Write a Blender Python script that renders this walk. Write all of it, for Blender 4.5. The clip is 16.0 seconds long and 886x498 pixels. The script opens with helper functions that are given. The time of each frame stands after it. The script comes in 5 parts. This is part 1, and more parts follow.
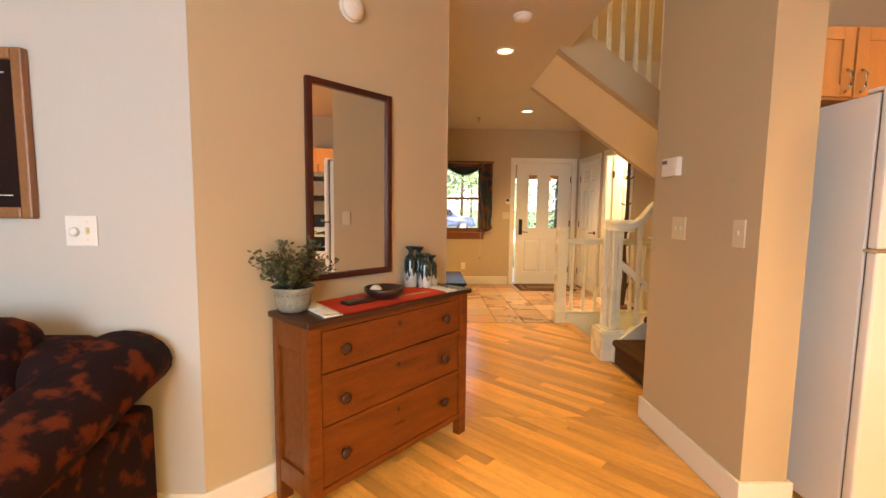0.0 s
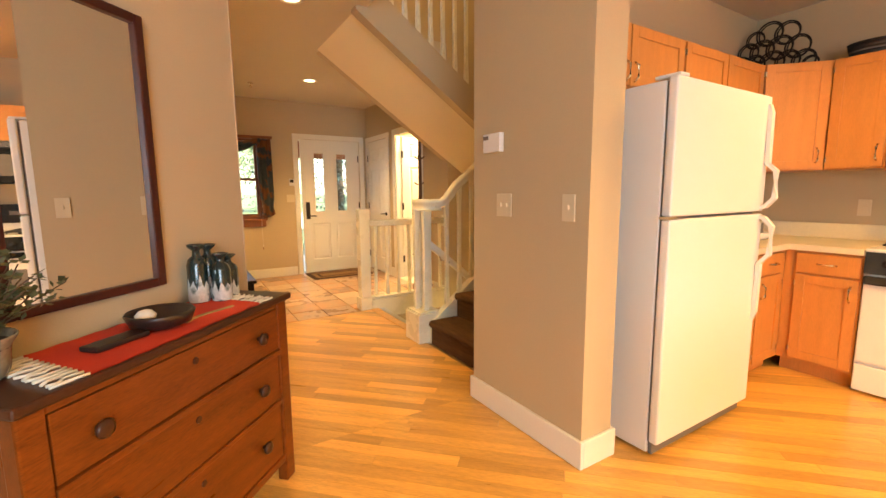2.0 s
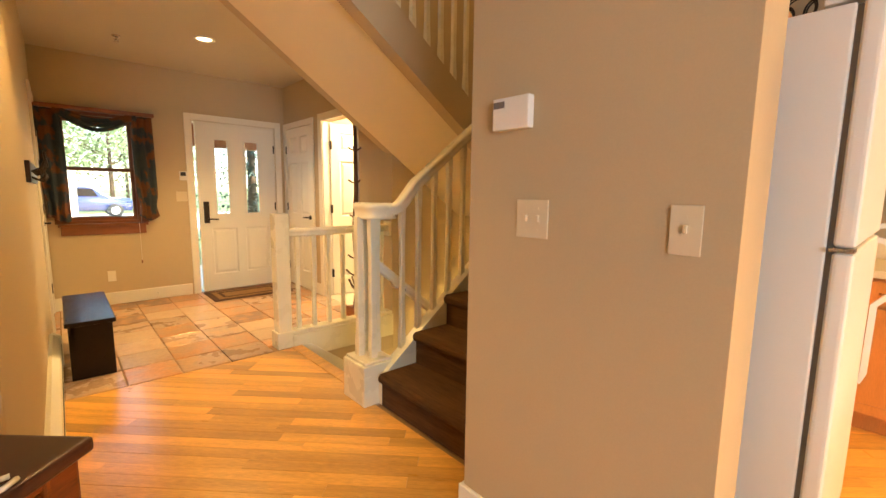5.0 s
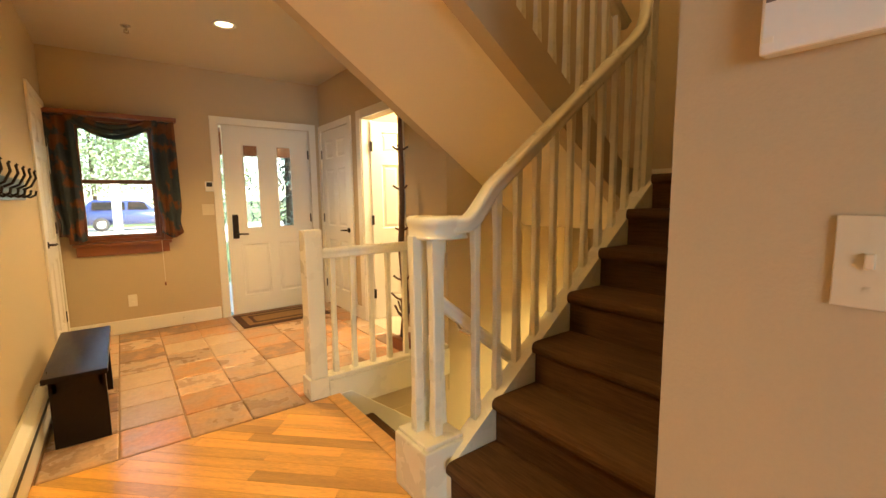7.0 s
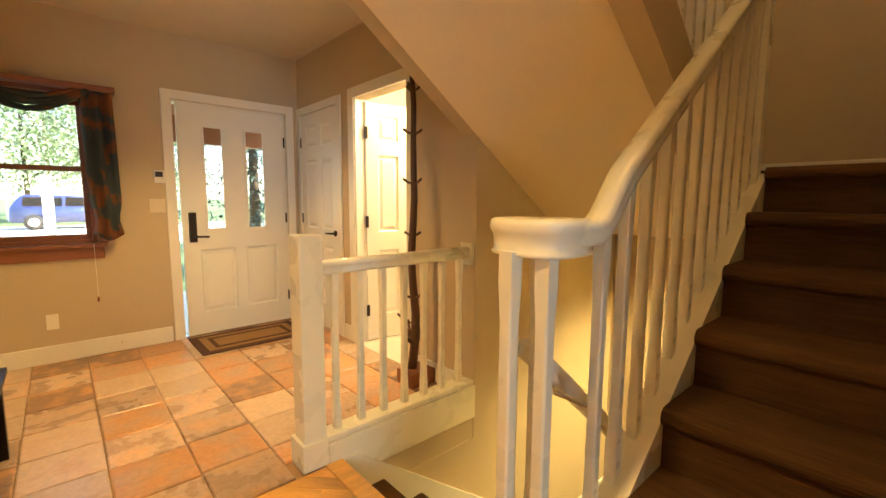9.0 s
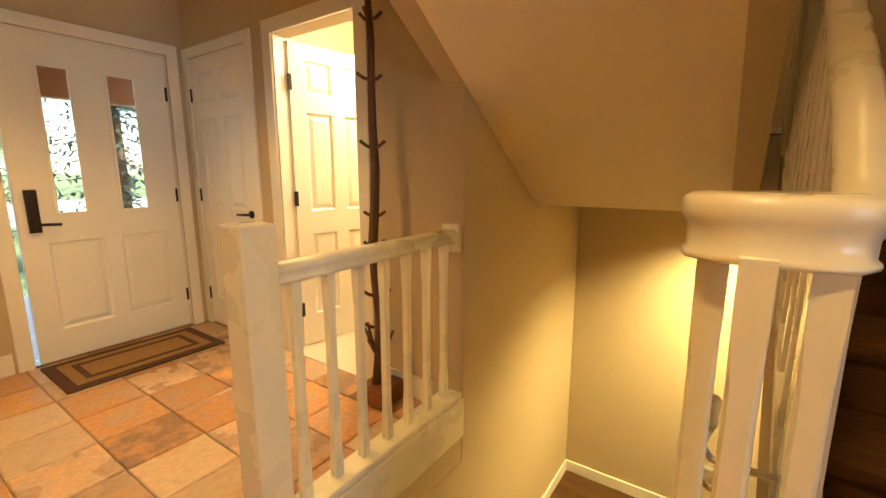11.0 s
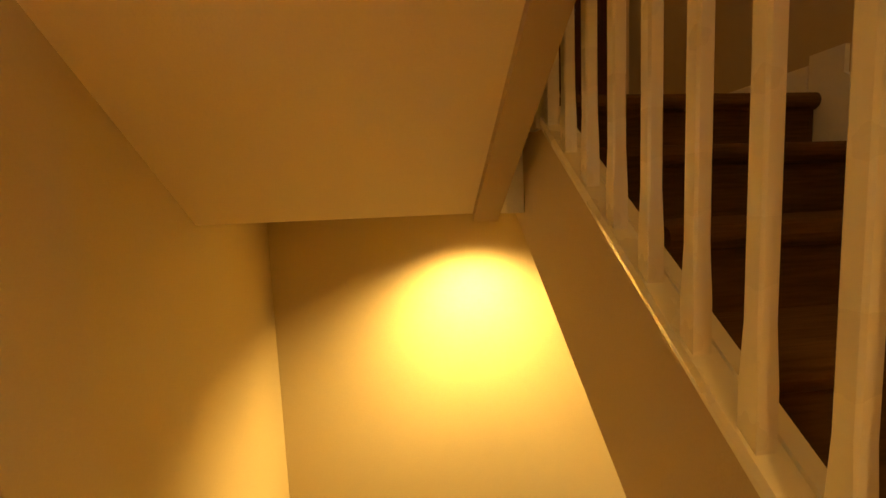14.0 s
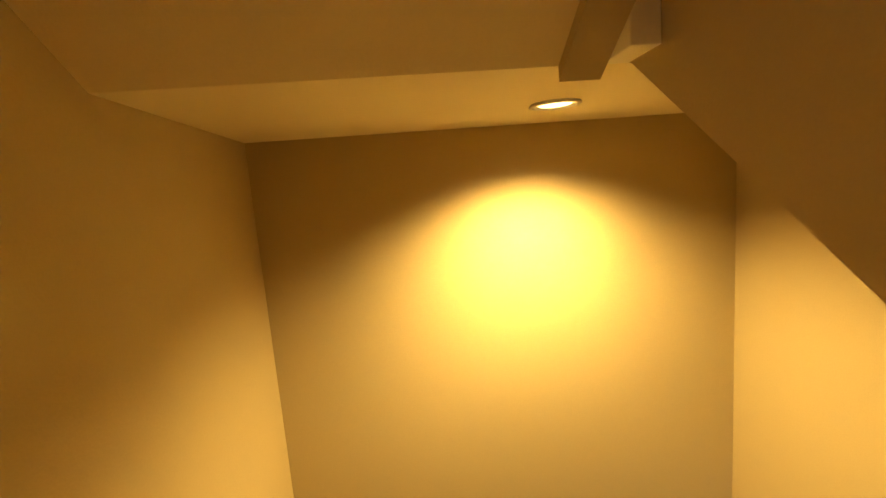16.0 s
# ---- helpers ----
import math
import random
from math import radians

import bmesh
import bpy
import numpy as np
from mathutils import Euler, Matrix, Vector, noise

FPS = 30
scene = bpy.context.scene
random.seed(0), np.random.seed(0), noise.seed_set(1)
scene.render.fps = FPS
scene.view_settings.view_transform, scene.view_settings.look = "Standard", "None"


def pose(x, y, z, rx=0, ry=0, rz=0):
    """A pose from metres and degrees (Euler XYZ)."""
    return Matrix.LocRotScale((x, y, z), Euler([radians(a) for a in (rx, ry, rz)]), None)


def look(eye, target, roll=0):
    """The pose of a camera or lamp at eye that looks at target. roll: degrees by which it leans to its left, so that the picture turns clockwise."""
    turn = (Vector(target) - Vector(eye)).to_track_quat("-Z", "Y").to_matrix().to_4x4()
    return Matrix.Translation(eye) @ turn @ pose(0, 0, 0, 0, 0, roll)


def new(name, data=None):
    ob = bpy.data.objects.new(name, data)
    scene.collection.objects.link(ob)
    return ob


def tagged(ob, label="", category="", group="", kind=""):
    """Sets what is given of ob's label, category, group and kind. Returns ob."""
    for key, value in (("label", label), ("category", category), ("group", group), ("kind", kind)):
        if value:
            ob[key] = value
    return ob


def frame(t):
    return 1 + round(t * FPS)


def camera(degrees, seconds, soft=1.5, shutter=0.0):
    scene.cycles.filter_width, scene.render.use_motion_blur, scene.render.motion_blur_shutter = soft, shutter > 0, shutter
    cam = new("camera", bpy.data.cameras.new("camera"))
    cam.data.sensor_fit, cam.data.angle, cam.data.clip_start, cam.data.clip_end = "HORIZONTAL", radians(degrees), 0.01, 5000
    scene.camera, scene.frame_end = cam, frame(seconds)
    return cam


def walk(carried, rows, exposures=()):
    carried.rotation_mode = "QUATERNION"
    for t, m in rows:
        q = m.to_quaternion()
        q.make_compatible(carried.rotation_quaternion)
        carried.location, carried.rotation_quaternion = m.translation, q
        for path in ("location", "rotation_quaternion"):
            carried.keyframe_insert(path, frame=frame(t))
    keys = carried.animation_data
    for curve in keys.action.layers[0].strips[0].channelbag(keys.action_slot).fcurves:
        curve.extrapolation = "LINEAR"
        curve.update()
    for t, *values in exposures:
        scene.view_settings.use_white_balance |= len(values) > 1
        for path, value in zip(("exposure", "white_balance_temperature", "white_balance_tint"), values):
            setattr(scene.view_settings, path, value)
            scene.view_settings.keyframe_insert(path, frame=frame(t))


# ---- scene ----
cam = camera(92.1, 16.0)
PATH = [
    (0, (0.292, -0.265, 1.279), (0.365, 1.725, 1.095), 0.7),
    (0.5, (0.291, -0.144, 1.271), (0.438, 1.839, 1.061), 0.4),
    (1, (0.264, -0.017, 1.273), (0.685, 1.934, 1.13), -0.2),
    (1.5, (0.188, 0.11, 1.273), (0.988, 1.932, 1.074), -2.6),
    (2, (0.157, 0.199, 1.266), (1.196, 1.887, 1.002), -0.5),
    (2.5, (0.193, 0.321, 1.272), (1.389, 1.903, 1.018), -1.0),
    (3, (0.239, 0.467, 1.278), (1.52, 1.984, 1.036), -0.4),
    (3.5, (0.295, 0.619, 1.282), (1.614, 2.099, 1.018), 0.5),
    (4, (0.364, 0.814, 1.29), (1.716, 2.266, 1.034), -0.1),
    (4.2, (0.385, 0.883, 1.289), (1.734, 2.334, 1.012), 0.4),
    (6.3, (0.77, 1.651, 1.248), (2.047, 3.17, 1.0), -0.5),
    (6.5, (0.787, 1.727, 1.265), (2.057, 3.252, 1.014), -1.0),
    (7, (0.88, 1.899, 1.284), (2.073, 3.486, 1.046), -0.7),
    (7.5, (0.982, 2.065, 1.272), (2.144, 3.664, 0.965), 0.0),
    (8, (1.044, 2.268, 1.274), (2.274, 3.824, 1.017), -0.5),
    (10.3, (0.966, 3.193, 1.222), (2.37, 4.587, 0.931), -0.2),
    (10.5, (1.067, 3.249, 1.251), (2.499, 4.602, 0.907), -1.4),
    (11, (1.161, 3.423, 1.237), (2.778, 4.546, 0.884), -0.0),
    (11.5, (1.275, 3.556, 1.235), (3.086, 4.344, 0.918), -0.9),
    (12, (1.371, 3.678, 1.24), (3.311, 4.041, 0.918), -2.6),
    (12.5, (1.55, 3.742, 1.23), (3.531, 3.841, 0.924), -1.9),
    (13, (1.75, 3.728, 1.190), (3.732, 3.679, 0.931), -4.0),
    (13.5, (1.898, 3.738, 1.125), (3.878, 3.628, 0.866), 0.0),
    (14, (2.069, 3.784, 1.069), (4.045, 3.546, 0.869), -2.4),
    (14.5, (2.237, 3.809, 1.015), (4.2, 3.513, 0.773), -2.2),
    (15, (2.42, 3.82, 0.961), (4.392, 3.605, 0.711), -2.6),
    (15.5, (2.572, 3.827, 0.897), (4.544, 3.662, 0.605), -2.7),
    (16, (2.726, 3.845, 0.771), (4.701, 3.683, 0.501), -4.6),
]
EXPOSURES = [(0.0, 2.82, 7250, 6), (2.5, 3.05, 7350, 5), (4.2, 3.05, 7250, 4), (6.5, 2.84, 6800, 0), (8.2, 2.84, 6800, 0), (10.5, 2.67, 7000, 3), (12.5, 2.3, 9000, 8), (13.0, 2.42, 9800, 8), (14.0, 2.36, 11400, 9), (16.0, 1.92, 10500, 5)]
walk(cam, [(t, look(eye, target, roll)) for t, eye, target, roll in PATH], EXPOSURES)

# ---- world, sun, large lights ----
world = bpy.data.worlds.new("world")
scene.world = world
world.use_nodes = True
wn = world.node_tree.nodes
sky = wn.new("ShaderNodeTexSky")
sky.sky_type, sky.sun_disc, sky.sun_elevation, sky.sun_rotation = "NISHITA", False, radians(48), radians(140)
world.node_tree.links.new(sky.outputs[0], wn["Background"].inputs[0])
wn["Background"].inputs[1].default_value = 0.15


def lamp(name, kind, m, watts, colour, **settings):
    data = bpy.data.lights.new(name, kind)
    data.energy, data.color = watts, colour
    for key, value in settings.items():
        if key == "size":
            data.size = value
        elif key == "size_y":
            data.shape, data.size_y = "RECTANGLE", value
        elif key == "radius":
            data.shadow_soft_size = value
        elif key == "spot":
            data.spot_size, data.spot_blend = radians(value[0]), value[1]
        elif key == "angle":
            data.angle = radians(value)
    ob = new(name, data)
    ob.matrix_basis = m
    return ob


WARM = (1.0, 0.62, 0.25)
lamp("sun", "SUN", look((0, 0, 10), (-3.2, 4.0, 5.2)), 4.0, (1.0, 0.94, 0.85), angle=0.5)
# daylight of the living room's window wall, behind the walker
lamp("window_daylight", "AREA", look((-1.0, -3.15, 1.55), (-0.9, 1.3, 1.35)), 26, (0.55, 0.74, 1.0), size=2.2, size_y=1.8)

# ---- materials ----


def mat(name, colour, rough=0.5, metal=0.0, vary=0.06, scale=6.0, bump=0.02, fine=90.0, coat=0.0, stretch=None, random_each=0.0, second=None, mask=(0.45, 0.6), spec=0.5):
    """Base colour with broad stains and fine grain, roughness wear and a fine relief."""
    m = bpy.data.materials.new(name)
    m.use_nodes = True
    n, l = m.node_tree.nodes, m.node_tree.links
    b = n["Principled BSDF"]
    b.inputs["Metallic"].default_value = metal
    b.inputs["Coat Weight"].default_value = coat
    b.inputs["Specular IOR Level"].default_value = spec
    b.inputs["Coat Roughness"].default_value = 0.22
    tc = n.new("ShaderNodeTexCoord")
    mp = n.new("ShaderNodeMapping")
    l.new(tc.outputs["Object"], mp.inputs[0])
    if stretch:
        mp.inputs["Scale"].default_value = stretch
    if random_each:
        each_ob, each_isle, shift = n.new("ShaderNodeObjectInfo"), n.new("ShaderNodeNewGeometry"), n.new("ShaderNodeCombineXYZ")
        l.new(each_ob.outputs["Random"], shift.inputs[0])
        l.new(each_isle.outputs["Random Per Island"], shift.inputs[1])
        far = n.new("ShaderNodeVectorMath")
        far.operation = "SCALE"
        far.inputs[3].default_value = 40.0
        l.new(shift.outputs[0], far.inputs[0])
        l.new(far.outputs[0], mp.inputs["Location"])
    big, small = n.new("ShaderNodeTexNoise"), n.new("ShaderNodeTexNoise")
    for tex, s, d in ((big, scale, 4.0), (small, fine, 3.0)):
        tex.inputs["Scale"].default_value, tex.inputs["Detail"].default_value = s, d
        l.new(mp.outputs[0], tex.inputs["Vector"])
    base = n.new("ShaderNodeRGB")
    base.outputs[0].default_value = (*colour, 1)
    src = base.outputs[0]
    if second:
        ramp = n.new("ShaderNodeMapRange")
        ramp.inputs[1].default_value, ramp.inputs[2].default_value = mask
        l.new(big.outputs[0], ramp.inputs[0])
        mix = n.new("ShaderNodeMix")
        mix.data_type = "RGBA"
        mix.inputs[6].default_value, mix.inputs[7].default_value = (*colour, 1), (*second, 1)
        l.new(ramp.outputs[0], mix.inputs[0])
        src = mix.outputs[2]
    add = n.new("ShaderNodeMath")
    add.operation = "ADD"
    l.new(big.outputs[0], add.inputs[0])
    l.new(small.outputs[0], add.inputs[1])
    span = n.new("ShaderNodeMapRange")
    span.inputs[1].default_value, span.inputs[2].default_value = 0.6, 1.4
    span.inputs[3].default_value, span.inputs[4].default_value = 1 - vary, 1 + vary
    l.new(add.outputs[0], span.inputs[0])
    value = span.outputs[0]
    if random_each:
        info = n.new("ShaderNodeObjectInfo")
        geo = n.new("ShaderNodeNewGeometry")
        both = n.new("ShaderNodeMath")
        both.operation = "ADD"
        l.new(info.outputs["Random"], both.inputs[0])
        l.new(geo.outputs["Random Per Island"], both.inputs[1])
        wrap = n.new("ShaderNodeMath")
        wrap.operation = "FRACT"
        l.new(both.outputs[0], wrap.inputs[0])
        each = n.new("ShaderNodeMapRange")
        each.inputs[3].default_value, each.inputs[4].default_value = 1 - random_each, 1 + random_each
        l.new(wrap.outputs[0], each.inputs[0])
        times = n.new("ShaderNodeMath")
        times.operation = "MULTIPLY"
        l.new(value, times.inputs[0])
        l.new(each.outputs[0], times.inputs[1])
        value = times.outputs[0]
    tint = n.new("ShaderNodeVectorMath")
    tint.operation = "SCALE"
    l.new(src, tint.inputs[0])
    l.new(value, tint.inputs["Scale"])
    l.new(tint.outputs[0], b.inputs["Base Color"])
    wear = n.new("ShaderNodeMapRange")
    wear.inputs[3].default_value, wear.inputs[4].default_value = max(0.03, rough - 0.06), min(1, rough + 0.06)
    l.new(big.outputs[0], wear.inputs[0])
    l.new(wear.outputs[0], b.inputs["Roughness"])
    if bump:
        relief = n.new("ShaderNodeBump")
        relief.inputs["Strength"].default_value, relief.inputs["Distance"].default_value = min(1, bump * 10), 0.002
        l.new(small.outputs[0], relief.inputs["Height"])
        l.new(relief.outputs[0], b.inputs["Normal"])
    return m


def glow(name, colour, strength):
    m = bpy.data.materials.new(name)
    m.use_nodes = True
    b = m.node_tree.nodes["Principled BSDF"]
    b.inputs["Base Color"].default_value = (*colour, 1)
    b.inputs["Emission Color"].default_value = (*colour, 1)
    b.inputs["Emission Strength"].default_value = strength
    return m


def glass_mat(name, colour=(1, 1, 1), rough=0.0):
    m = bpy.data.materials.new(name)
    m.use_nodes = True
    b = m.node_tree.nodes["Principled BSDF"]
    b.inputs["Base Color"].default_value = (*colour, 1)
    b.inputs["Transmission Weight"].default_value = 1.0
    b.inputs["Roughness"].default_value = rough
    b.inputs["IOR"].default_value = 1.45
    return m


M_WALL_PALE = mat("pale_wall_paint", (0.53, 0.515, 0.475), 0.75, vary=0.03, scale=1.5, bump=0.03, fine=160)
M_WALL = mat("wall_paint", (0.525, 0.415, 0.262), 0.75, vary=0.03, scale=1.5, bump=0.03, fine=160)
# stair undersides: colour raised above the walls' to make up for weak bounce light
M_SOFFIT = mat("soffit_lightened", (0.84, 0.735, 0.54), 0.8, vary=0.025, scale=1.2, bump=0.04, fine=140)
M_CEIL = mat("ceiling_paint", (0.60, 0.53, 0.44), 0.85, vary=0.02, scale=1.0, bump=0.04, fine=120)
M_TRIM = mat("trim_paint", (0.80, 0.76, 0.66), 0.35, vary=0.03, scale=5, bump=0.01)
M_DOOR = mat("door_paint", (0.80, 0.77, 0.69), 0.38, vary=0.02, scale=3, bump=0.01)
M_RAIL = mat("rail_paint", (0.78, 0.73, 0.55), 0.28, vary=0.02, scale=5, bump=0.005, coat=0.2)
M_OAK = mat("oak_floor", (0.68, 0.36, 0.09), 0.30, vary=0.30, scale=4, bump=0.012, fine=40, coat=0.25, stretch=(0.6, 6, 1), random_each=0.28)
M_SLATES = [mat("slate_tile", (0.56, 0.27, 0.11), 0.3, vary=0.28, scale=6, bump=0.06, fine=35, random_each=0.2, second=(0.42, 0.26, 0.16), mask=(0.42, 0.62)),
            mat("slate_tile_grey", (0.46, 0.31, 0.21), 0.28, vary=0.28, scale=5, bump=0.06, fine=35, random_each=0.2, second=(0.50, 0.29, 0.15), mask=(0.46, 0.62)),
            mat("slate_tile_pale", (0.53, 0.37, 0.24), 0.32, vary=0.2, scale=5, bump=0.06, fine=35, random_each=0.14, second=(0.44, 0.27, 0.15), mask=(0.50, 0.66)),
            mat("slate_tile_dark", (0.30, 0.17, 0.10), 0.35, vary=0.3, scale=6, bump=0.06, fine=35, random_each=0.2, second=(0.50, 0.26, 0.11), mask=(0.46, 0.58))]
M_GROUT = mat("grout", (0.34, 0.21, 0.11), 0.9, vary=0.1, scale=20, bump=0.05)
M_CARPET = mat("carpet", (0.092, 0.046, 0.019), 0.95, vary=0.42, scale=7, bump=0.1, fine=120, stretch=(1, 0.07, 1), spec=0.15)
M_ANTIQUE = mat("antique_wood", (0.165, 0.042, 0.007), 0.30, vary=0.42, scale=2.5, bump=0.01, fine=30, coat=0.08, spec=0.25, stretch=(1.5, 12, 12))
M_ANTIQUE_TOP = mat("antique_top", (0.055, 0.018, 0.008), 0.35, vary=0.3, scale=5, bump=0.02, fine=60, coat=0.1, spec=0.3, stretch=(1.5, 6, 6))
M_MAPLE = mat("maple_cabinet", (0.60, 0.25, 0.072), 0.33, vary=0.12, scale=4, bump=0.01, fine=40, coat=0.2, stretch=(6, 6, 0.8))
M_WOODDARK = mat("dark_wood", (0.014, 0.007, 0.006), 0.35, vary=0.3, scale=8, bump=0.02, coat=0.1, spec=0.3)
M_WOODRED = mat("dark_red_wood", (0.060, 0.013, 0.008), 0.32, vary=0.25, scale=8, bump=0.02, coat=0.1, spec=0.3)
M_WINWOOD = mat("window_wood", (0.22, 0.075, 0.028), 0.4, vary=0.25, scale=6, bump=0.02, stretch=(1, 6, 6))
M_FRIDGE = mat("fridge_enamel", (0.80, 0.78, 0.74), 0.4, vary=0.015, scale=3, bump=0.05, fine=420)
M_WHITE = mat("white_enamel", (0.80, 0.78, 0.73), 0.25, vary=0.02, scale=5, bump=0.0)
M_PLASTIC = mat("ivory_plastic", (0.78, 0.74, 0.64), 0.4, vary=0.02, scale=10, bump=0.0)
M_SWITCH = mat("almond_plastic", (0.67, 0.58, 0.41), 0.42, vary=0.02, scale=10, bump=0.0)
M_BLACK = mat("black_gloss", (0.012, 0.012, 0.013), 0.12, vary=0.1, scale=10, bump=0.0)
M_BLACKMAT = mat("black_matte", (0.02, 0.018, 0.017), 0.5, vary=0.2, scale=20, bump=0.02)
M_GASKET = mat("grey_gasket", (0.16, 0.145, 0.135), 0.6, vary=0.1, scale=20, bump=0.0)
M_CHROME = mat("brushed_nickel", (0.70, 0.66, 0.60), 0.25, metal=1.0, vary=0.05, scale=20, bump=0.0)
M_BRONZE = mat("oiled_bronze", (0.035, 0.024, 0.018), 0.4, metal=0.6, vary=0.2, scale=30, bump=0.01)
M_LAMINATE = mat("counter_laminate", (0.74, 0.64, 0.46), 0.4, vary=0.04, scale=30, bump=0.0)
M_MIRROR = mat("mirror_glass", (0.9, 0.9, 0.88), 0.03, metal=1.0, vary=0.0, bump=0.0)
for link in list(M_MIRROR.node_tree.links):
    if link.to_socket.name == "Roughness":
        M_MIRROR.node_tree.links.remove(link)
M_MIRROR.node_tree.nodes["Principled BSDF"].inputs["Roughness"].default_value = 0.01
M_GLASS = glass_mat("window_glass")
M_CAN = glow("lamp_glow", (1.0, 0.80, 0.50), 1.4)

# ---- building helpers ----


def box(bm, x0, x1, y0, y1, z0, z1, m=None):
    """One closed box in a bmesh, turned by m if given."""
    pts = [Vector((x, y, z)) for z in (z0, z1) for x, y in ((x0, y0), (x1, y0), (x1, y1), (x0, y1))]
    v = [bm.verts.new(m @ p if m else p) for p in pts]
    for f in ((3, 2, 1, 0), (4, 5, 6, 7), (0, 1, 5, 4), (1, 2, 6, 5), (2, 3, 7, 6), (3, 0, 4, 7)):
        bm.faces.new([v[i] for i in f])
    return v


def boxes(*dims, bevel=0.0, segments=2):
    bm = bmesh.new()
    for d in dims:
        box(bm, *d)
    if bevel:
        bmesh.ops.bevel(bm, geom=list(bm.edges), offset=bevel, segments=segments, affect="EDGES", profile=0.6, clamp_overlap=True)
    return bm


def prism(profile, a, b, axis="y"):
    """A closed outline pushed from a to b along an axis: (x, z) along y, (y, z) along x, (x, y) along z."""
    bm = bmesh.new()
    put = {"y": lambda p, k: (p[0], k, p[1]), "x": lambda p, k: (k, p[0], p[1]), "z": lambda p, k: (p[0], p[1], k)}[axis]
    one = [bm.verts.new(put(p, a)) for p in profile]
    two = [bm.verts.new(put(p, b)) for p in profile]
    bm.faces.new(one)
    bm.faces.new(two[::-1])
    for i in range(len(profile)):
        j = (i + 1) % len(profile)
        bm.faces.new((one[j], one[i], two[i], two[j]))
    bmesh.ops.recalc_face_normals(bm, faces=bm.faces)
    return bm


def sweep(bm, path, outline, closed_outline=True):
    """An outline of (side, up) carried along a path of points; side is level, up is square to both."""
    rings = []
    for i, p in enumerate(path):
        p = Vector(p)
        d = (Vector(path[min(i + 1, len(path) - 1)]) - Vector(path[max(i - 1, 0)])).normalized()
        side = d.cross(Vector((0, 0, 1)))
        side = side.normalized() if side.length > 1e-4 else Vector((0, 1, 0))
        up = side.cross(d)
        rings.append([bm.verts.new(p + side * s + up * u) for s, u in outline])
    n = len(outline)
    for a, b in zip(rings, rings[1:]):
        for i in range(n):
            bm.faces.new((a[i], a[(i + 1) % n], b[(i + 1) % n], b[i]))
    bm.faces.new(rings[0][::-1])
    bm.faces.new(rings[-1])
    bmesh.ops.recalc_face_normals(bm, faces=bm.faces)
    return bm


def ring(r, n=10, sx=1.0):
    return [(r * sx * math.cos(2 * math.pi * i / n), r * math.sin(2 * math.pi * i / n)) for i in range(n)]


def tube(path, r, n=8):
    return sweep(bmesh.new(), path, ring(r, n))


def turned(profile, n=24, centre=(0, 0, 0)):
    """A solid of revolution about z from (radius, height) pairs."""
    bm = bmesh.new()
    c = Vector(centre)
    rings = [[bm.verts.new(c + Vector((r * math.cos(2 * math.pi * i / n), r * math.sin(2 * math.pi * i / n), z))) for i in range(n)] for r, z in profile]
    for a, b in zip(rings, rings[1:]):
        for i in range(n):
            bm.faces.new((a[i], a[(i + 1) % n], b[(i + 1) % n], b[i]))
    bm.faces.new(rings[0][::-1])
    bm.faces.new(rings[-1])
    return bm


def thing(name, m, label, category, group="", kind=""):
    ob = new(name)
    ob.empty_display_size = 0.1
    ob.matrix_basis = m
    return tagged(ob, label, category, group, kind)


def mesh_of(name, bm, material, smooth=False):
    data = bpy.data.meshes.new(name)
    bm.to_mesh(data)
    bm.free()
    data.materials.append(material)
    if smooth:
        for p in data.polygons:
            p.use_smooth = True
    return data


def part(name, bm, material, parent=None, label="", smooth=False, m=None):
    ob = new(name, mesh_of(name, bm, material, smooth))
    if parent:
        ob.parent = parent
    if m:
        ob.matrix_basis = m
    if label:
        ob["label"] = label
    return ob


def whole(name, bm, material, label, category, kind="", group="", smooth=False, m=None):
    """A thing that is one mesh."""
    return tagged(part(name, bm, material, None, "", smooth, m), label, category, group, kind)


def structure(name, bm, material, label, category):
    return whole(name, bm, material, label, category, "structure")


AT = Matrix.Translation
DIAG = Matrix.Translation((-0.9925, 0.9925, 0)) @ Matrix.Rotation(radians(45), 4, "Z")  # x along the angled wall, -y out of it

# ---- structure ----
CEIL = 2.63
H_RISE, H_TREAD, X_NOSE = 0.2015, 0.258, 1.868   # steps; the first nosing of the flight up
LAND = 7 * H_RISE                                # the landing's height
X_LAND, X_END = X_NOSE + 6 * H_TREAD, 4.64       # the landing's front and back
Y_S, Y_F1, Y_F2, Y_N = 2.27, 3.29, 3.36, 4.49    # stair wall, outer side of the flight up, inner side of the upper flight, north wall
X_W, X_C, Y_E = 0.41, 2.87, 7.03                 # hall's west wall, closet wall, entry wall
Y_K, X_K = 2.00, 4.31                            # kitchen's walls
WIN = (0.56, 1.22, 0.90, 2.02)
DOOR = (1.77, 2.75, 2.09)
PAINTED = "wall"

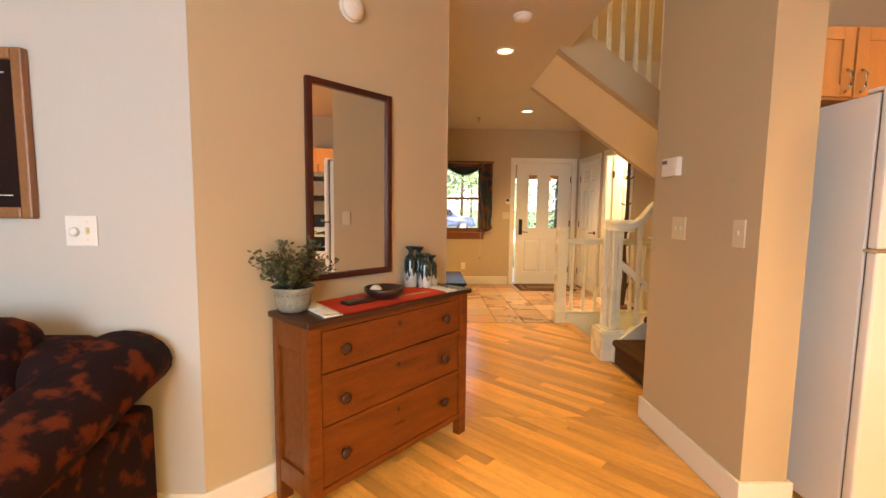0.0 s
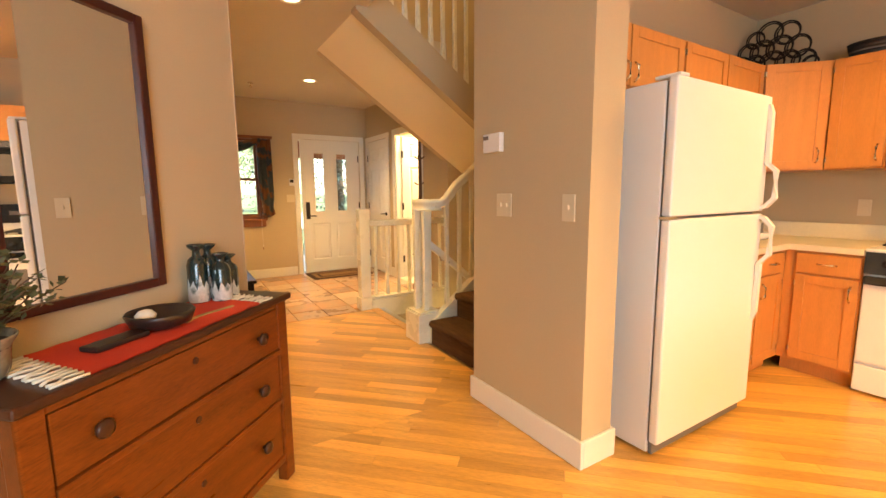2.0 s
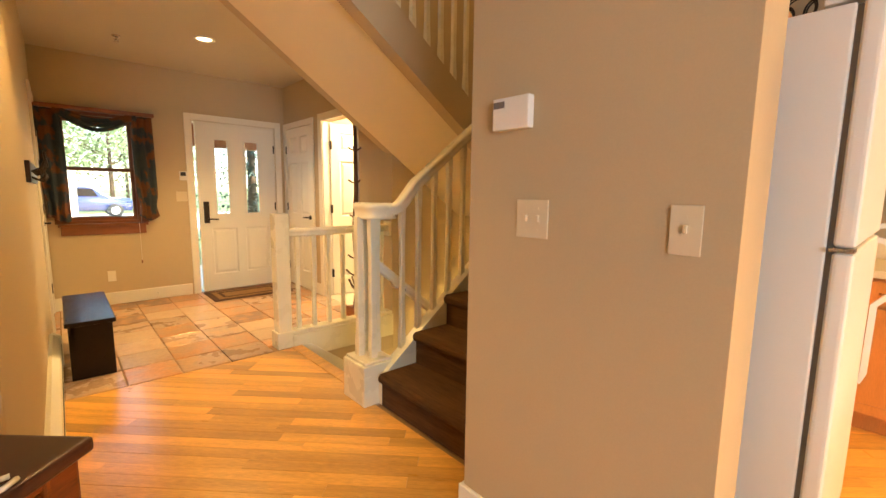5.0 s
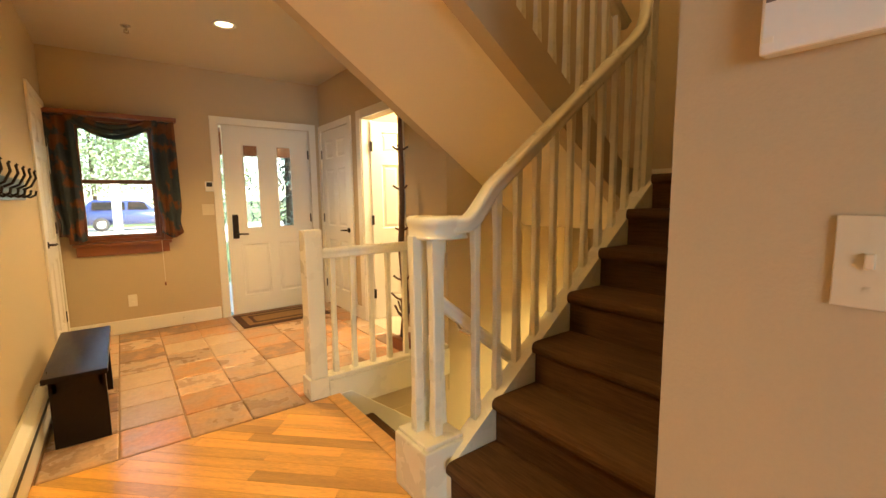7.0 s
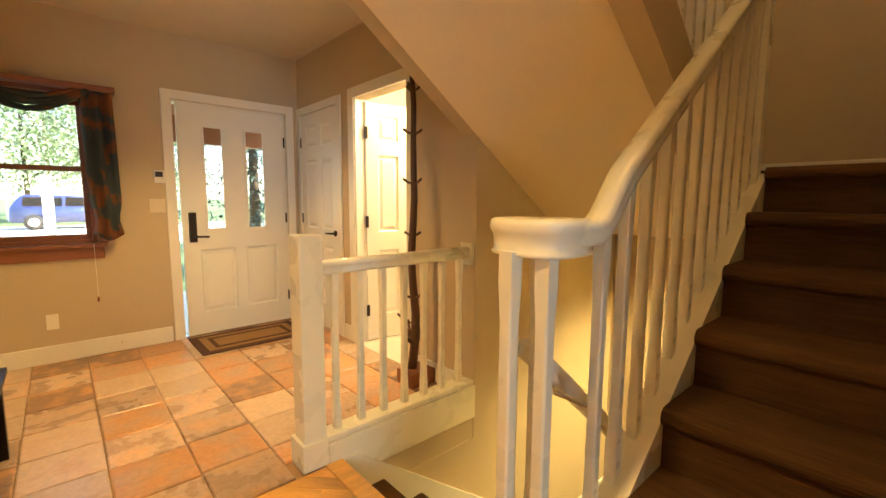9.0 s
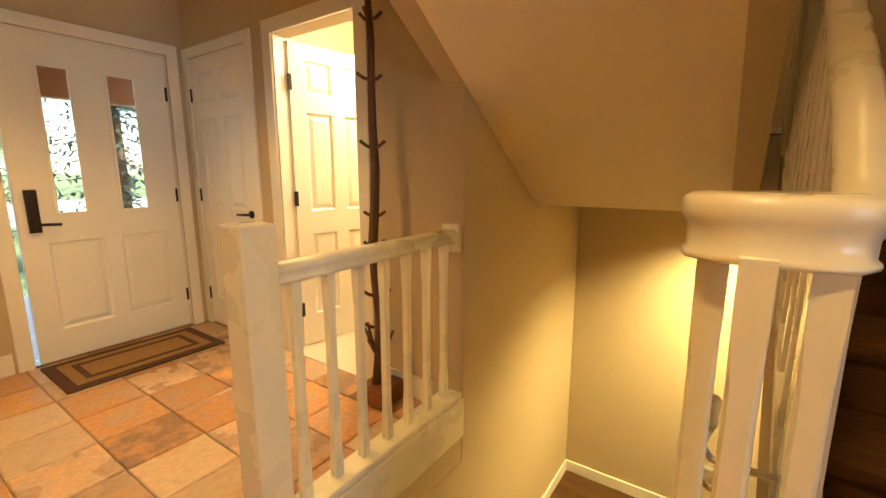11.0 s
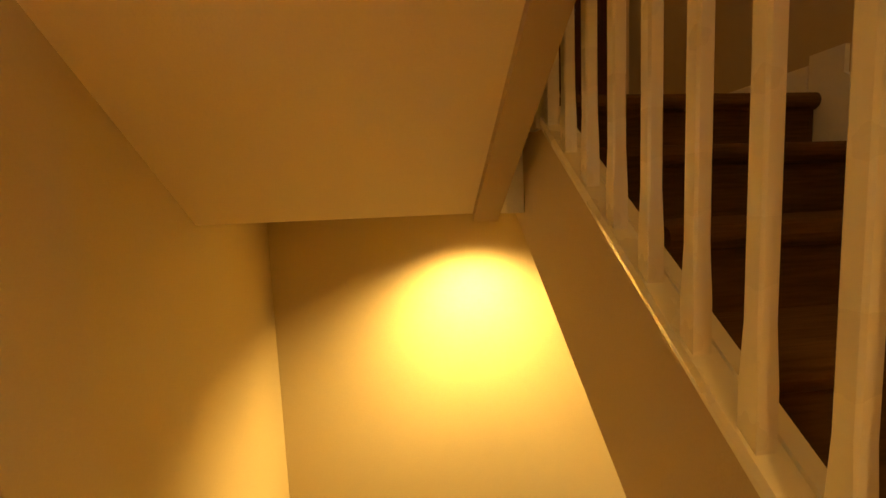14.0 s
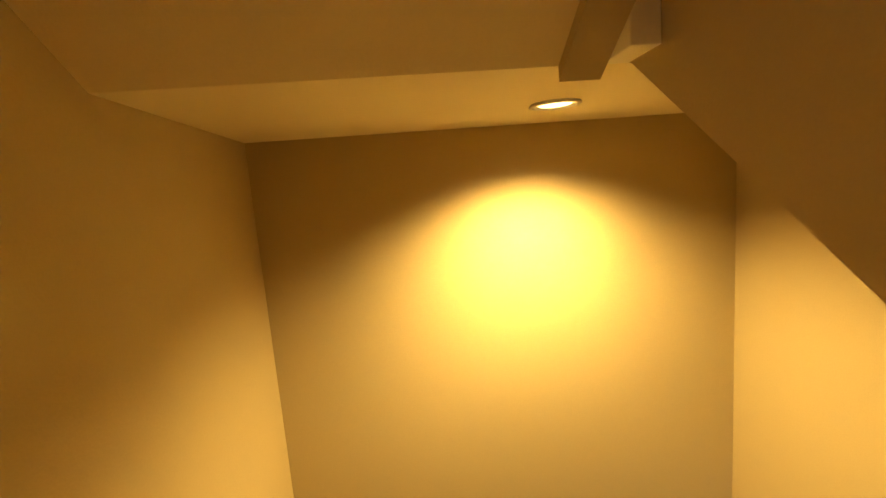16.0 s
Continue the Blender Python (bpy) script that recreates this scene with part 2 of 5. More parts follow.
structure("wall_north", boxes(
    (X_W - 0.15, WIN[0], Y_E, Y_E + 0.18, 0, CEIL), (WIN[0], WIN[1], Y_E, Y_E + 0.18, 0, WIN[2]), (WIN[0], WIN[1], Y_E, Y_E + 0.18, WIN[3], CEIL),
    (WIN[1], DOOR[0], Y_E, Y_E + 0.18, 0, CEIL), (DOOR[0], DOOR[1], Y_E, Y_E + 0.18, DOOR[2], CEIL), (DOOR[1], X_C + 0.15, Y_E, Y_E + 0.18, 0, CEIL)),
    M_WALL, "beige painted entry wall with window and front door", "wall")
structure("wall_west", boxes((X_W - 0.15, X_W, 2.39, 6.215, 0, CEIL), (X_W - 0.15, X_W, 6.215, 6.945, 2.08, CEIL), (X_W - 0.15, X_W, 6.945, Y_E, 0, CEIL), (X_W - 0.15, X_W - 0.10, 6.215, 6.945, 0, 2.08)), M_WALL, "beige painted wall beside the entry bench", "wall")
structure("wall_angled", boxes((0.566, 1.985, 0, 0.12, 0, CEIL)), M_WALL, "angled beige wall behind dresser and mirror", "wall").matrix_basis = DIAG
structure("wall_living", boxes((-4.2, -0.5925, 1.392, 1.54, 0, CEIL)), M_WALL_PALE, "pale wall behind the sofa", "wall")
structure("wall_living_back", boxes((-4.2, 5.0, -3.4, -3.25, 0, CEIL)), M_WALL, "plain wall behind the walker", "wall")
structure("wall_living_side", boxes((-4.35, -4.2, -3.4, 1.54, 0, CEIL)), M_WALL, "plain living room side wall", "wall")
structure("wall_pillar", boxes((1.64, 1.845, 1.42, 2.255, 0, CEIL)), M_WALL, "beige wall end with thermostat and switches", "wall")
structure("wall_stair", boxes((1.845, X_END + 0.15, Y_K, Y_S, -3, 5.2)), M_WALL, "wall between kitchen and stairs", "wall")
structure("wall_kitchen", boxes((X_K, X_K + 0.15, -3.25, Y_K, 0, CEIL)), M_WALL, "beige kitchen wall behind the stove", "wall")
structure("wall_stair_end", boxes((X_END, X_END + 0.15, Y_S, Y_N + 0.18, -3, 5.2)), M_WALL, "beige wall at the end of the stairwell", "wall")
structure("wall_well", boxes((X_C, X_END, Y_N, Y_N + 0.18, -3, 5.2), (1.2, X_C, Y_N, Y_N + 0.18, CEIL + 0.3, 5.2), (1.6, X_C, Y_N, Y_N + 0.18, -3, -0.25), (1.6, X_C, Y_N + 0.004, Y_N + 0.12, -0.25, -0.02)), M_WALL, "beige stairwell wall", "wall")
CD, BO = (6.20, 6.96), (5.18, 5.91)   # closet door, bathroom doorway along the wall
structure("wall_closet", boxes((X_C + 0.012, X_C + 0.13, Y_N + 0.18, BO[0], 0, CEIL), (X_C + 0.012, X_C + 0.13, BO[0], BO[1], 2.08, CEIL),
    (X_C + 0.012, X_C + 0.13, BO[1], CD[0], 0, CEIL), (X_C + 0.012, X_C + 0.13, CD[0], CD[1], 2.08, CEIL), (X_C + 0.012, X_C + 0.13, CD[1], Y_E, 0, CEIL), (X_C + 0.10, X_C + 0.13, CD[0], CD[1], 0, 2.08)), M_WALL, "beige wall with closet door and lit doorway", "wall")
structure("wall_bath", boxes((X_C + 0.13, X_END, 6.6, 6.72, 0, CEIL), (X_END, X_END + 0.15, Y_N + 0.18, 6.72, 0, CEIL)), M_WALL, "washroom walls beyond the doorway", "wall")
structure("wall_upper", boxes((0.2, 0.35, Y_S, Y_N + 0.18, CEIL + 0.3, 5.2), (0.2, 1.845, Y_K, Y_S, CEIL + 0.3, 5.2)), M_WALL, "upper floor walls round the stairwell", "wall")

X_VOID = 1.46
ceiling = boxes((-4.35, X_VOID, -3.4, Y_E + 0.18, CEIL, CEIL + 0.3), (X_VOID, X_K + 0.15, -3.4, Y_S - 0.001, CEIL, CEIL + 0.3), (X_VOID, X_END + 0.15, Y_N + 0.006, Y_E + 0.18, CEIL, CEIL + 0.3))
structure("ceiling", ceiling, M_CEIL, "cream painted ceiling with recessed lights", "ceiling")
structure("ceiling_upper", boxes((0.2, X_END + 0.15, Y_K, Y_N + 0.18, 5.2, 5.3)), M_CEIL, "upper stairwell ceiling", "ceiling")

X_EDGE = 1.93   # the floor's edge at the way down
structure("floor", boxes((-4.35, X_K + 0.15, -3.4, Y_S - 0.06, -0.25, -0.012), (-0.6, X_EDGE - 0.01, Y_S - 0.06, Y_N + 0.06, -0.25, -0.012), (-0.6, X_END + 0.10, Y_N + 0.06, Y_E + 0.18, -0.25, -0.012)), M_GROUT, "subfloor under oak strips and slate", "floor")
structure("floor_lower", boxes((-0.6, X_END + 0.15, Y_S, Y_N, -3.1, -3.0)), M_CARPET, "carpeted lower floor", "floor")


def skirting(name, *dims):
    return structure(name, boxes(*dims, bevel=0.006), M_TRIM, "white painted baseboard", "baseboard")


BH = 0.135
skirting("baseboard", (X_W, DOOR[0] - 0.09, Y_E - 0.016, Y_E, 0, BH))
skirting("baseboard", (-4.2, -0.585, 1.376, 1.392, 0, BH))
skirting("baseboard", (0.56, 1.985, -0.016, 0, 0, BH)).matrix_basis = DIAG
skirting("baseboard", (1.622, 1.64, 1.402, 2.271, 0, BH), (1.64, 1.863, 1.402, 1.42, 0, BH), (1.845, 1.863, 1.42, Y_K, 0, BH), (1.64, 1.79, 2.255, 2.271, 0, BH))
skirting("baseboard", (X_W, X_W + 0.016, 2.4, 3.1, 0, BH))
skirting("baseboard", (X_C - 0.004, X_C + 0.012, Y_N + 0.182, BO[0] - 0.08, 0, BH))
skirting("baseboard", (X_C - 0.004, X_C + 0.012, BO[1] + 0.08, CD[0] - 0.08, 0, BH))
skirting("baseboard", (X_END - 0.016, X_END, 2.78, Y_N, LAND, LAND + 0.1), (X_LAND + 0.05, X_END, Y_S, Y_S + 0.016, LAND, LAND + 0.1))
skirting("baseboard", (X_END - 0.016, X_END, Y_S, Y_N, -LAND, -LAND + 0.1), (3.55, X_END, Y_N - 0.016, Y_N, -LAND, -LAND + 0.1))


def casing(name, m, w, h, cw=0.085, d=0.018):
    """Door casing round an opening of w by h; x along the wall, -y out of it."""
    bm = boxes((-cw, 0, -d, 0, 0, h + cw), (w, w + cw, -d, 0, 0, h + cw), (0, w, -d, 0, h, h + cw), bevel=0.005)
    return tagged(part(name, bm, M_TRIM, None, "", False, m), "white painted door casing", "trim", kind="structure")


EAST = Matrix.Rotation(radians(-90), 4, "Z")     # local x runs south, -y runs west: for the wall on the east side
WEST = Matrix.Rotation(radians(90), 4, "Z")      # for the wall on the west side
casing("trim", AT((DOOR[0], Y_E, 0)), DOOR[1] - DOOR[0], DOOR[2], 0.075)
casing("trim", AT((X_C + 0.012, CD[1], 0)) @ EAST, CD[1] - CD[0], 2.08, 0.07)
casing("trim", AT((X_C + 0.012, BO[1], 0)) @ EAST, BO[1] - BO[0], 2.08)

# ---- stairs ----


def carpet_step(bm, x, z, y0, y1, way=1, drop=H_RISE, tread=H_TREAD):
    """One carpeted riser and tread with a rolled nosing; way: +1 rises to +x."""
    r = 0.03
    pts = [(x + way * 0.02, z - drop)]
    for i in range(9):
        a = -math.pi / 2 + math.pi * i / 8
        pts.append((x + way * (0.005 - r * 0.9 * math.cos(a)) + way * 0.015, z - r + r * math.sin(a)))
    pts += [(x + way * (tread + 0.02), z), (x + way * (tread + 0.02), z - 0.035)]
    one = [bm.verts.new((p[0], y0, p[1])) for p in pts]
    two = [bm.verts.new((p[0], y1, p[1])) for p in pts]
    bm.faces.new(one), bm.faces.new(two[::-1])
    for i in range(len(pts)):
        j = (i + 1) % len(pts)
        bm.faces.new((one[j], one[i], two[i], two[j]))
    bmesh.ops.recalc_face_normals(bm, faces=bm.faces)
    return bm


def nose1(x):
    return H_RISE + (x - X_NOSE) * H_RISE / H_TREAD


def soff1(x):
    return nose1(x) - 0.62


def soff2(x):
    return 1.035 + (3.735 - x) * 0.684


stairs = thing("stairs_up", AT((X_NOSE, Y_S, 0)), "brown carpeted stairs rising to a landing", "stairs", kind="structure")
INV = AT((-X_NOSE, -Y_S, 0))


def flight(owner, inv, bm, name="step", material=M_CARPET, label="", smooth=False):
    bm.transform(inv)
    return part(name, bm, material, owner, label, smooth)


for i in range(6):
    flight(stairs, INV, carpet_step(bmesh.new(), X_NOSE + i * H_TREAD, (i + 1) * H_RISE, Y_S + 0.019, Y_F1 - 0.086))
flight(stairs, INV, carpet_step(bmesh.new(), X_LAND, LAND, Y_S + 0.019, Y_F1 - 0.086))
flight(stairs, INV, boxes((X_LAND + 0.25, X_END, Y_S, Y_N, LAND - 0.1, LAND), bevel=0.004), "landing")
under = 1.035
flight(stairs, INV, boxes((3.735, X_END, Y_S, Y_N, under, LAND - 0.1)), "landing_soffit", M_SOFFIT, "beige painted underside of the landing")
flight(stairs, INV, boxes((3.60, 3.733, 3.2915, 3.3585, 1.032, 1.40), bevel=0.004), "edge_board", M_TRIM, "white painted board beside the landing")
# side wall and underside of the first flight
flight(stairs, INV, prism([(X_NOSE - 0.08, 0.0), (X_NOSE - 0.02, nose1(X_NOSE - 0.02) - 0.09), (X_LAND + 0.04, nose1(X_LAND + 0.04) - 0.09), (3.735, LAND), (3.735, under), (3.72, soff1(3.72)), (2.2, soff1(2.2)), (1.93, -0.3)],
    Y_F1 - 0.05, Y_F1), "side_wall", M_WALL, "beige painted side of the flight")
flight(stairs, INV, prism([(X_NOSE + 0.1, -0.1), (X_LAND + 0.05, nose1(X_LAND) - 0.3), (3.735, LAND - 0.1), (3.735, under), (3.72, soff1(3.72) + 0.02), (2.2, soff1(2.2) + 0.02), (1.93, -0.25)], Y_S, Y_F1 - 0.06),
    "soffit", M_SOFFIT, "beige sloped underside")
flight(stairs, INV, prism([(X_NOSE + 0.02, nose1(X_NOSE) - 0.03), (X_LAND + 0.04, nose1(X_LAND) - 0.03), (X_LAND + 0.04, nose1(X_LAND) + 0.02 - 0.30), (X_NOSE + 0.15, 0), (X_NOSE + 0.02, 0)], Y_F1 - 0.085, Y_F1 - 0.0505), "stringer", M_RAIL, "cream painted inner stringer")
cap = sweep(bmesh.new(), [(X_NOSE - 0.02, Y_F1 - 0.03, nose1(X_NOSE) - 0.095), (X_LAND + 0.02, Y_F1 - 0.03, nose1(X_LAND + 0.02) - 0.08)], [(-0.036, -0.015), (0.02, -0.015), (0.02, 0.014), (-0.036, 0.014), (-0.040, 0.0)])
flight(stairs, INV, cap, "stringer_cap", M_RAIL, "cream painted cap under the balusters")

upper = thing("stairs_upper", AT((X_LAND, Y_F2, LAND)), "upper flight with plastered underside", "stairs", kind="structure")
INV2 = AT((-X_LAND, -Y_F2, -LAND))
for i in range(7):
    flight(upper, INV2, carpet_step(bmesh.new(), X_LAND - 0.20 - i * 0.27, LAND + (i + 1) * 0.19, Y_F2 + 0.1, Y_N - 0.004, -1, 0.08, 0.19))
x_top = 3.735 - (CEIL - 1.035) / 0.684
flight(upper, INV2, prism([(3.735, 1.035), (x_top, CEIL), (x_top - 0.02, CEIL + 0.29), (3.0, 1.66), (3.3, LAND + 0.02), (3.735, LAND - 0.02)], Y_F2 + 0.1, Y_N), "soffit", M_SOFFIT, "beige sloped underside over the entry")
flight(upper, INV2, prism([(3.735, 1.0), (x_top - 0.03, CEIL - 0.03), (x_top - 0.05, CEIL + 0.29), (X_LAND - 0.02, LAND + 0.055), (3.735, LAND + 0.02)], Y_F2, Y_F2 + 0.1), "fascia", M_WALL, "beige painted side of the upper flight")

down = thing("stairs_down", AT((X_EDGE, Y_F2, 0)), "brown carpeted stairs going down to the lower landing", "stairs", kind="structure")
INV3 = AT((-X_EDGE, -Y_F2, 0))
for i in range(7):
    flight(down, INV3, carpet_step(bmesh.new(), X_EDGE + (i + 1) * H_TREAD, -(i + 1) * H_RISE + 0.0, Y_F1, Y_N - 0.02, -1))
flight(down, INV3, boxes((X_EDGE + 7 * H_TREAD - 0.05, X_END, Y_S, Y_N, -LAND - 0.2, -LAND)), "landing")
flight(down, INV3, prism([(X_EDGE, 0.0), (X_EDGE + 0.1, 0.0), (X_EDGE + 7 * H_TREAD, -LAND + 0.12), (X_EDGE + 7 * H_TREAD, -LAND - 0.1), (X_EDGE, -0.3)], Y_N - 0.02, Y_N), "skirt_board", M_TRIM, "white painted skirt board")

# white skirt board that climbs the south wall beside the steps
flight(stairs, INV, prism([(X_NOSE - 0.05, 0.0), (X_NOSE - 0.05, H_RISE + 0.06), (3.34, nose1(3.34) + 0.1), (3.34, LAND + 0.13), (3.46, LAND + 0.13), (3.46, LAND - 0.2), (X_NOSE + 0.3, 0.0)], Y_S, Y_S + 0.018), "skirt_board", M_TRIM, "white painted skirt board")

x_c = X_C
flight(upper, INV2, prism([(x_top + 0.02, CEIL - 0.001), (x_c, soff2(x_c) + 0.012), (x_c, CEIL - 0.001)], Y_N + 0.002, Y_N + 0.12), "outer_wall", M_WALL, "beige wall beside the upper flight")

# ---- lamps ----


def can_light(x, y, z, watts, colour=WARM, spot=(150, 0.6)):
    t = thing("recessed_light", AT((x, y, z)), "round recessed ceiling light, switched on; some are added out of view", "ceiling light", "ceiling lights")
    part("trim_ring", turned([(0.085, 0.0), (0.09, -0.006), (0.07, -0.010), (0.062, 0.0)], 32), M_TRIM, t, "", True)
    part("lens", turned([(0.062, -0.001), (0.055, -0.004), (0.02, -0.006)], 32), M_CAN, t, "glowing warm lens", True)
    lamp("can_lamp", "SPOT", AT((x, y, z - 0.03)), watts, colour, spot=spot, radius=0.07)
    return t


can_light(0.94, 3.49, CEIL, 16, spot=(112, 0.65))
can_light(1.635, 5.67, CEIL, 26, spot=(114, 0.7))
can_light(3.0, 0.6, CEIL, 14)
can_light(2.2, -0.6, CEIL, 8)
# next two: added out of view behind the walker to brighten angled wall and dresser
can_light(1.9, -1.7, CEIL, 66)
can_light(0.2, -1.4, CEIL, 22)
can_light(4.2, 3.30, 1.035, 74, (1.0, 0.77, 0.35), spot=(138, 0.85))
lamp("bath_lamp", "POINT", AT((3.7, 5.5, 2.2)), 22, (1.0, 0.82, 0.55), radius=0.1)
lamp("upper_lamp", "POINT", AT((2.2, 2.9, 4.9)), 7, WARM, radius=0.15)

# ---- balustrades ----


def post_mesh(h, w=0.034, base=0.0):
    """A square baluster with a narrower, eight-sided middle."""
    bm = bmesh.new()
    rings = []
    for z, r, cut in ((0, w / 2, 0.02), (0.10 * h, w / 2, 0.02), (0.20 * h, w * 0.465, 0.28), (0.78 * h, w * 0.46, 0.28), (0.90 * h, w / 2, 0.02), (h, w / 2, 0.02)):
        c = r * cut
        rings.append([bm.verts.new((x, y, base + z)) for x, y in ((r, -r + c), (r, r - c), (r - c, r), (-r + c, r), (-r, r - c), (-r, -r + c), (-r + c, -r), (r - c, -r))])
    for a, b in zip(rings, rings[1:]):
        for i in range(8):
            bm.faces.new((a[i], a[(i + 1) % 8], b[(i + 1) % 8], b[i]))
    bm.faces.new(rings[0][::-1]), bm.faces.new(rings[-1])
    return bm


RAILING = [(-0.026, -0.034), (0.026, -0.034), (0.030, -0.020), (0.024, -0.008), (0.034, 0.004), (0.036, 0.018), (0.026, 0.030), (0.0, 0.034), (-0.026, 0.030), (-0.036, 0.018), (-0.034, 0.004), (-0.024, -0.008), (-0.030, -0.020)]
SLOPE = H_RISE / H_TREAD
Y_R = Y_F1 - 0.018

bal = thing("stair_balustrade", AT((1.885, 3.336, 0)), "cream painted stair balustrade with square balusters and curved rail", "balustrade")
B_INV = AT((-1.885, -3.336, 0))


def rail_z(x):
    return 1.598 + (x - 2.502) * 0.755 - 0.034


path = [(1.93, 3.32, 1.172), (1.99, 3.29, 1.172), (2.03, Y_R, 1.174), (2.055, Y_R, 1.186), (2.085, Y_R, 1.21), (2.12, Y_R, 1.25)]
path += [(x, Y_R, rail_z(x)) for x in (2.18, 2.6, 3.0, 3.3)] + [(3.36, Y_R, rail_z(3.36) + 0.015), (3.40, Y_R, rail_z(3.40) + 0.05), (3.425, Y_R, rail_z(3.42) + 0.12), (3.43, Y_R, rail_z(3.42) + 0.30)]
bm = sweep(bmesh.new(), path, RAILING)
bm.transform(B_INV)
part("handrail", bm, M_RAIL, bal, "glossy cream painted handrail", True)
nb = boxes((-0.10, 0.11, -0.10, 0.145, 0, 0.25), bevel=0.008)
part("plinth", nb, M_RAIL, bal)
part("plinth_cap", boxes((-0.085, 0.11, -0.085, 0.137, 0.25, 0.268), bevel=0.006), M_RAIL, bal)
# rolled newel cap
outline = [(-0.115, 0.03), (-0.11, 0.08), (-0.08, 0.115), (-0.03, 0.125), (0.015, 0.122), (0.05, 0.102), (0.078, 0.06), (0.10, -0.02), (0.11, -0.11), (0.05, -0.12), (-0.05, -0.115), (-0.10, -0.09), (-0.115, -0.04)]
bm = bmesh.new()
rings = []
for z, s in ((1.112, 0.93), (1.114, 0.985), (1.119, 1.0), (1.124, 0.985), (1.127, 0.945), (1.150, 0.95), (1.164, 0.965), (1.172, 1.005), (1.180, 1.03), (1.192, 1.035), (1.202, 1.01), (1.208, 0.93)):
    rings.append([bm.verts.new((x * s * 0.86 + 0.065, y * s * 0.95 + 0.04, z)) for x, y in outline])
for a, b in zip(rings, rings[1:]):
    for i in range(len(outline)):
        bm.faces.new((a[i], b[i], b[(i + 1) % len(outline)], a[(i + 1) % len(outline)]))
bm.faces.new(rings[0]), bm.faces.new(rings[-1][::-1])
bmesh.ops.recalc_face_normals(bm, faces=bm.faces)
part("newel_cap", bm, M_RAIL, bal, "moulded cream newel cap", True)
for x, y in ((-0.030, 0.060), (0.040, 0.112), (0.012, -0.020), (0.085, 0.050)):
    part("newel_post", post_mesh(0.86, 0.042), M_RAIL, bal, m=AT((x, y, 0.266)))
shared = {}
for i in range(11):
    x = 2.085 + i * H_TREAD / 2
    foot = nose1(x) - 0.075
    h = round(rail_z(x) - 0.03 - foot if x > 2.15 else 1.15 - foot, 2)
    if h not in shared:
        shared[h] = mesh_of("baluster", post_mesh(h + 0.03), M_RAIL)
    ob = new("baluster", shared[h])
    ob.parent, ob.matrix_basis = bal, AT((x - 1.885, Y_R - 3.336, foot))
part("landing_newel", boxes((3.40 - 1.885, 3.475 - 1.885, Y_R - 0.04 - 3.336, Y_R + 0.04 - 3.336, 1.30, 2.75), bevel=0.006), M_RAIL, bal)

bal2 = thing("upper_balustrade", AT((X_LAND, Y_F2 + 0.05, LAND)), "cream painted balustrade of the upper flight", "balustrade")
B2 = AT((-X_LAND, -(Y_F2 + 0.05), -LAND))


def foot2(x):
    return LAND + 0.055 + (X_LAND - 0.02 - x) * 0.722


bm = sweep(bmesh.new(), [(x, Y_F2 + 0.05, foot2(x) + 0.86) for x in (3.42, 3.0, 2.4, 1.8, 1.30)], RAILING)
bm.transform(B2)
part("handrail", bm, M_RAIL, bal2, "", True)
one = mesh_of("baluster", post_mesh(0.86), M_RAIL)
for i in range(18):
    x = 3.33 - i * 0.118
    ob = new("baluster", one)
    ob.parent, ob.matrix_basis = bal2, AT((x - X_LAND, 0, foot2(x) - 0.012 - LAND))

low = thing("low_railing", AT((1.77, 4.49, 0)), "cream painted low railing beside the stairwell", "railing")
L_INV = AT((-1.77, -4.49, 0))


def lowpart(name, bm, label="", smooth=False, m=None):
    if m is None:
        bm.transform(L_INV)
    return part(name, bm, M_RAIL, low, label, smooth, m)


lowpart("newel_post", boxes((1.772, 1.882, 4.50, 4.61, 0.0, 1.095), bevel=0.007))
lowpart("newel_skirt", boxes((1.756, 1.882, 4.484, 4.626, 0.0, 0.135), bevel=0.006))
lowpart("fascia", boxes((1.884, 2.878, 4.484, 4.585, -0.11, 0.10), bevel=0.005))
lowpart("shoe_rail", boxes((1.884, 2.872, 4.492, 4.60, 0.102, 0.132), bevel=0.008))
lowpart("handrail", sweep(bmesh.new(), [(1.88, 4.55, 0.938), (2.865, 4.55, 0.938)], RAILING), "", True)
lowpart("wall_block", boxes((2.845, 2.872, 4.505, 4.60, 0.86, 0.995), bevel=0.004))
one = mesh_of("baluster", post_mesh(0.782), M_RAIL)
for i in range(7):
    ob = new("baluster", one)
    ob.parent, ob.matrix_basis = low, AT((1.96 + i * 0.138 - 1.77, 4.55 - 4.49, 0.130))

hand = thing("wall_handrail", AT((2.05, Y_F1, 0.8)), "white painted handrail with a looped end, on brackets", "handrail")
bm = sweep(bmesh.new(), [(1.99, 3.44, 0.83), (2.05, 3.445, 0.785), (2.5, 3.475, 0.43), (2.86, 3.50, 0.145), (2.92, 3.505, 0.105), (2.952, 3.497, 0.092), (2.962, 3.465, 0.09), (2.952, 3.433, 0.092), (2.92, 3.420, 0.105), (2.88, 3.415, 0.135)], [(a * 0.8, b * 0.85) for a, b in RAILING])
bm.transform(AT((-2.05, -Y_F1, -0.8)))
part("rail", bm, M_TRIM, hand, "", True)
for x in (2.12, 2.70):
    z = 0.785 - (x - 2.05) * 0.79
    bm = tube([(x, Y_F1 - 0.001, z - 0.07), (x, Y_F1 + 0.13, z - 0.07), (x, Y_F1 + 0.17, z - 0.02)], 0.008)
    bm.transform(AT((-2.05, -Y_F1, -0.8)))
    part("bracket", bm, M_CHROME, hand)

# ---- doors and window ----


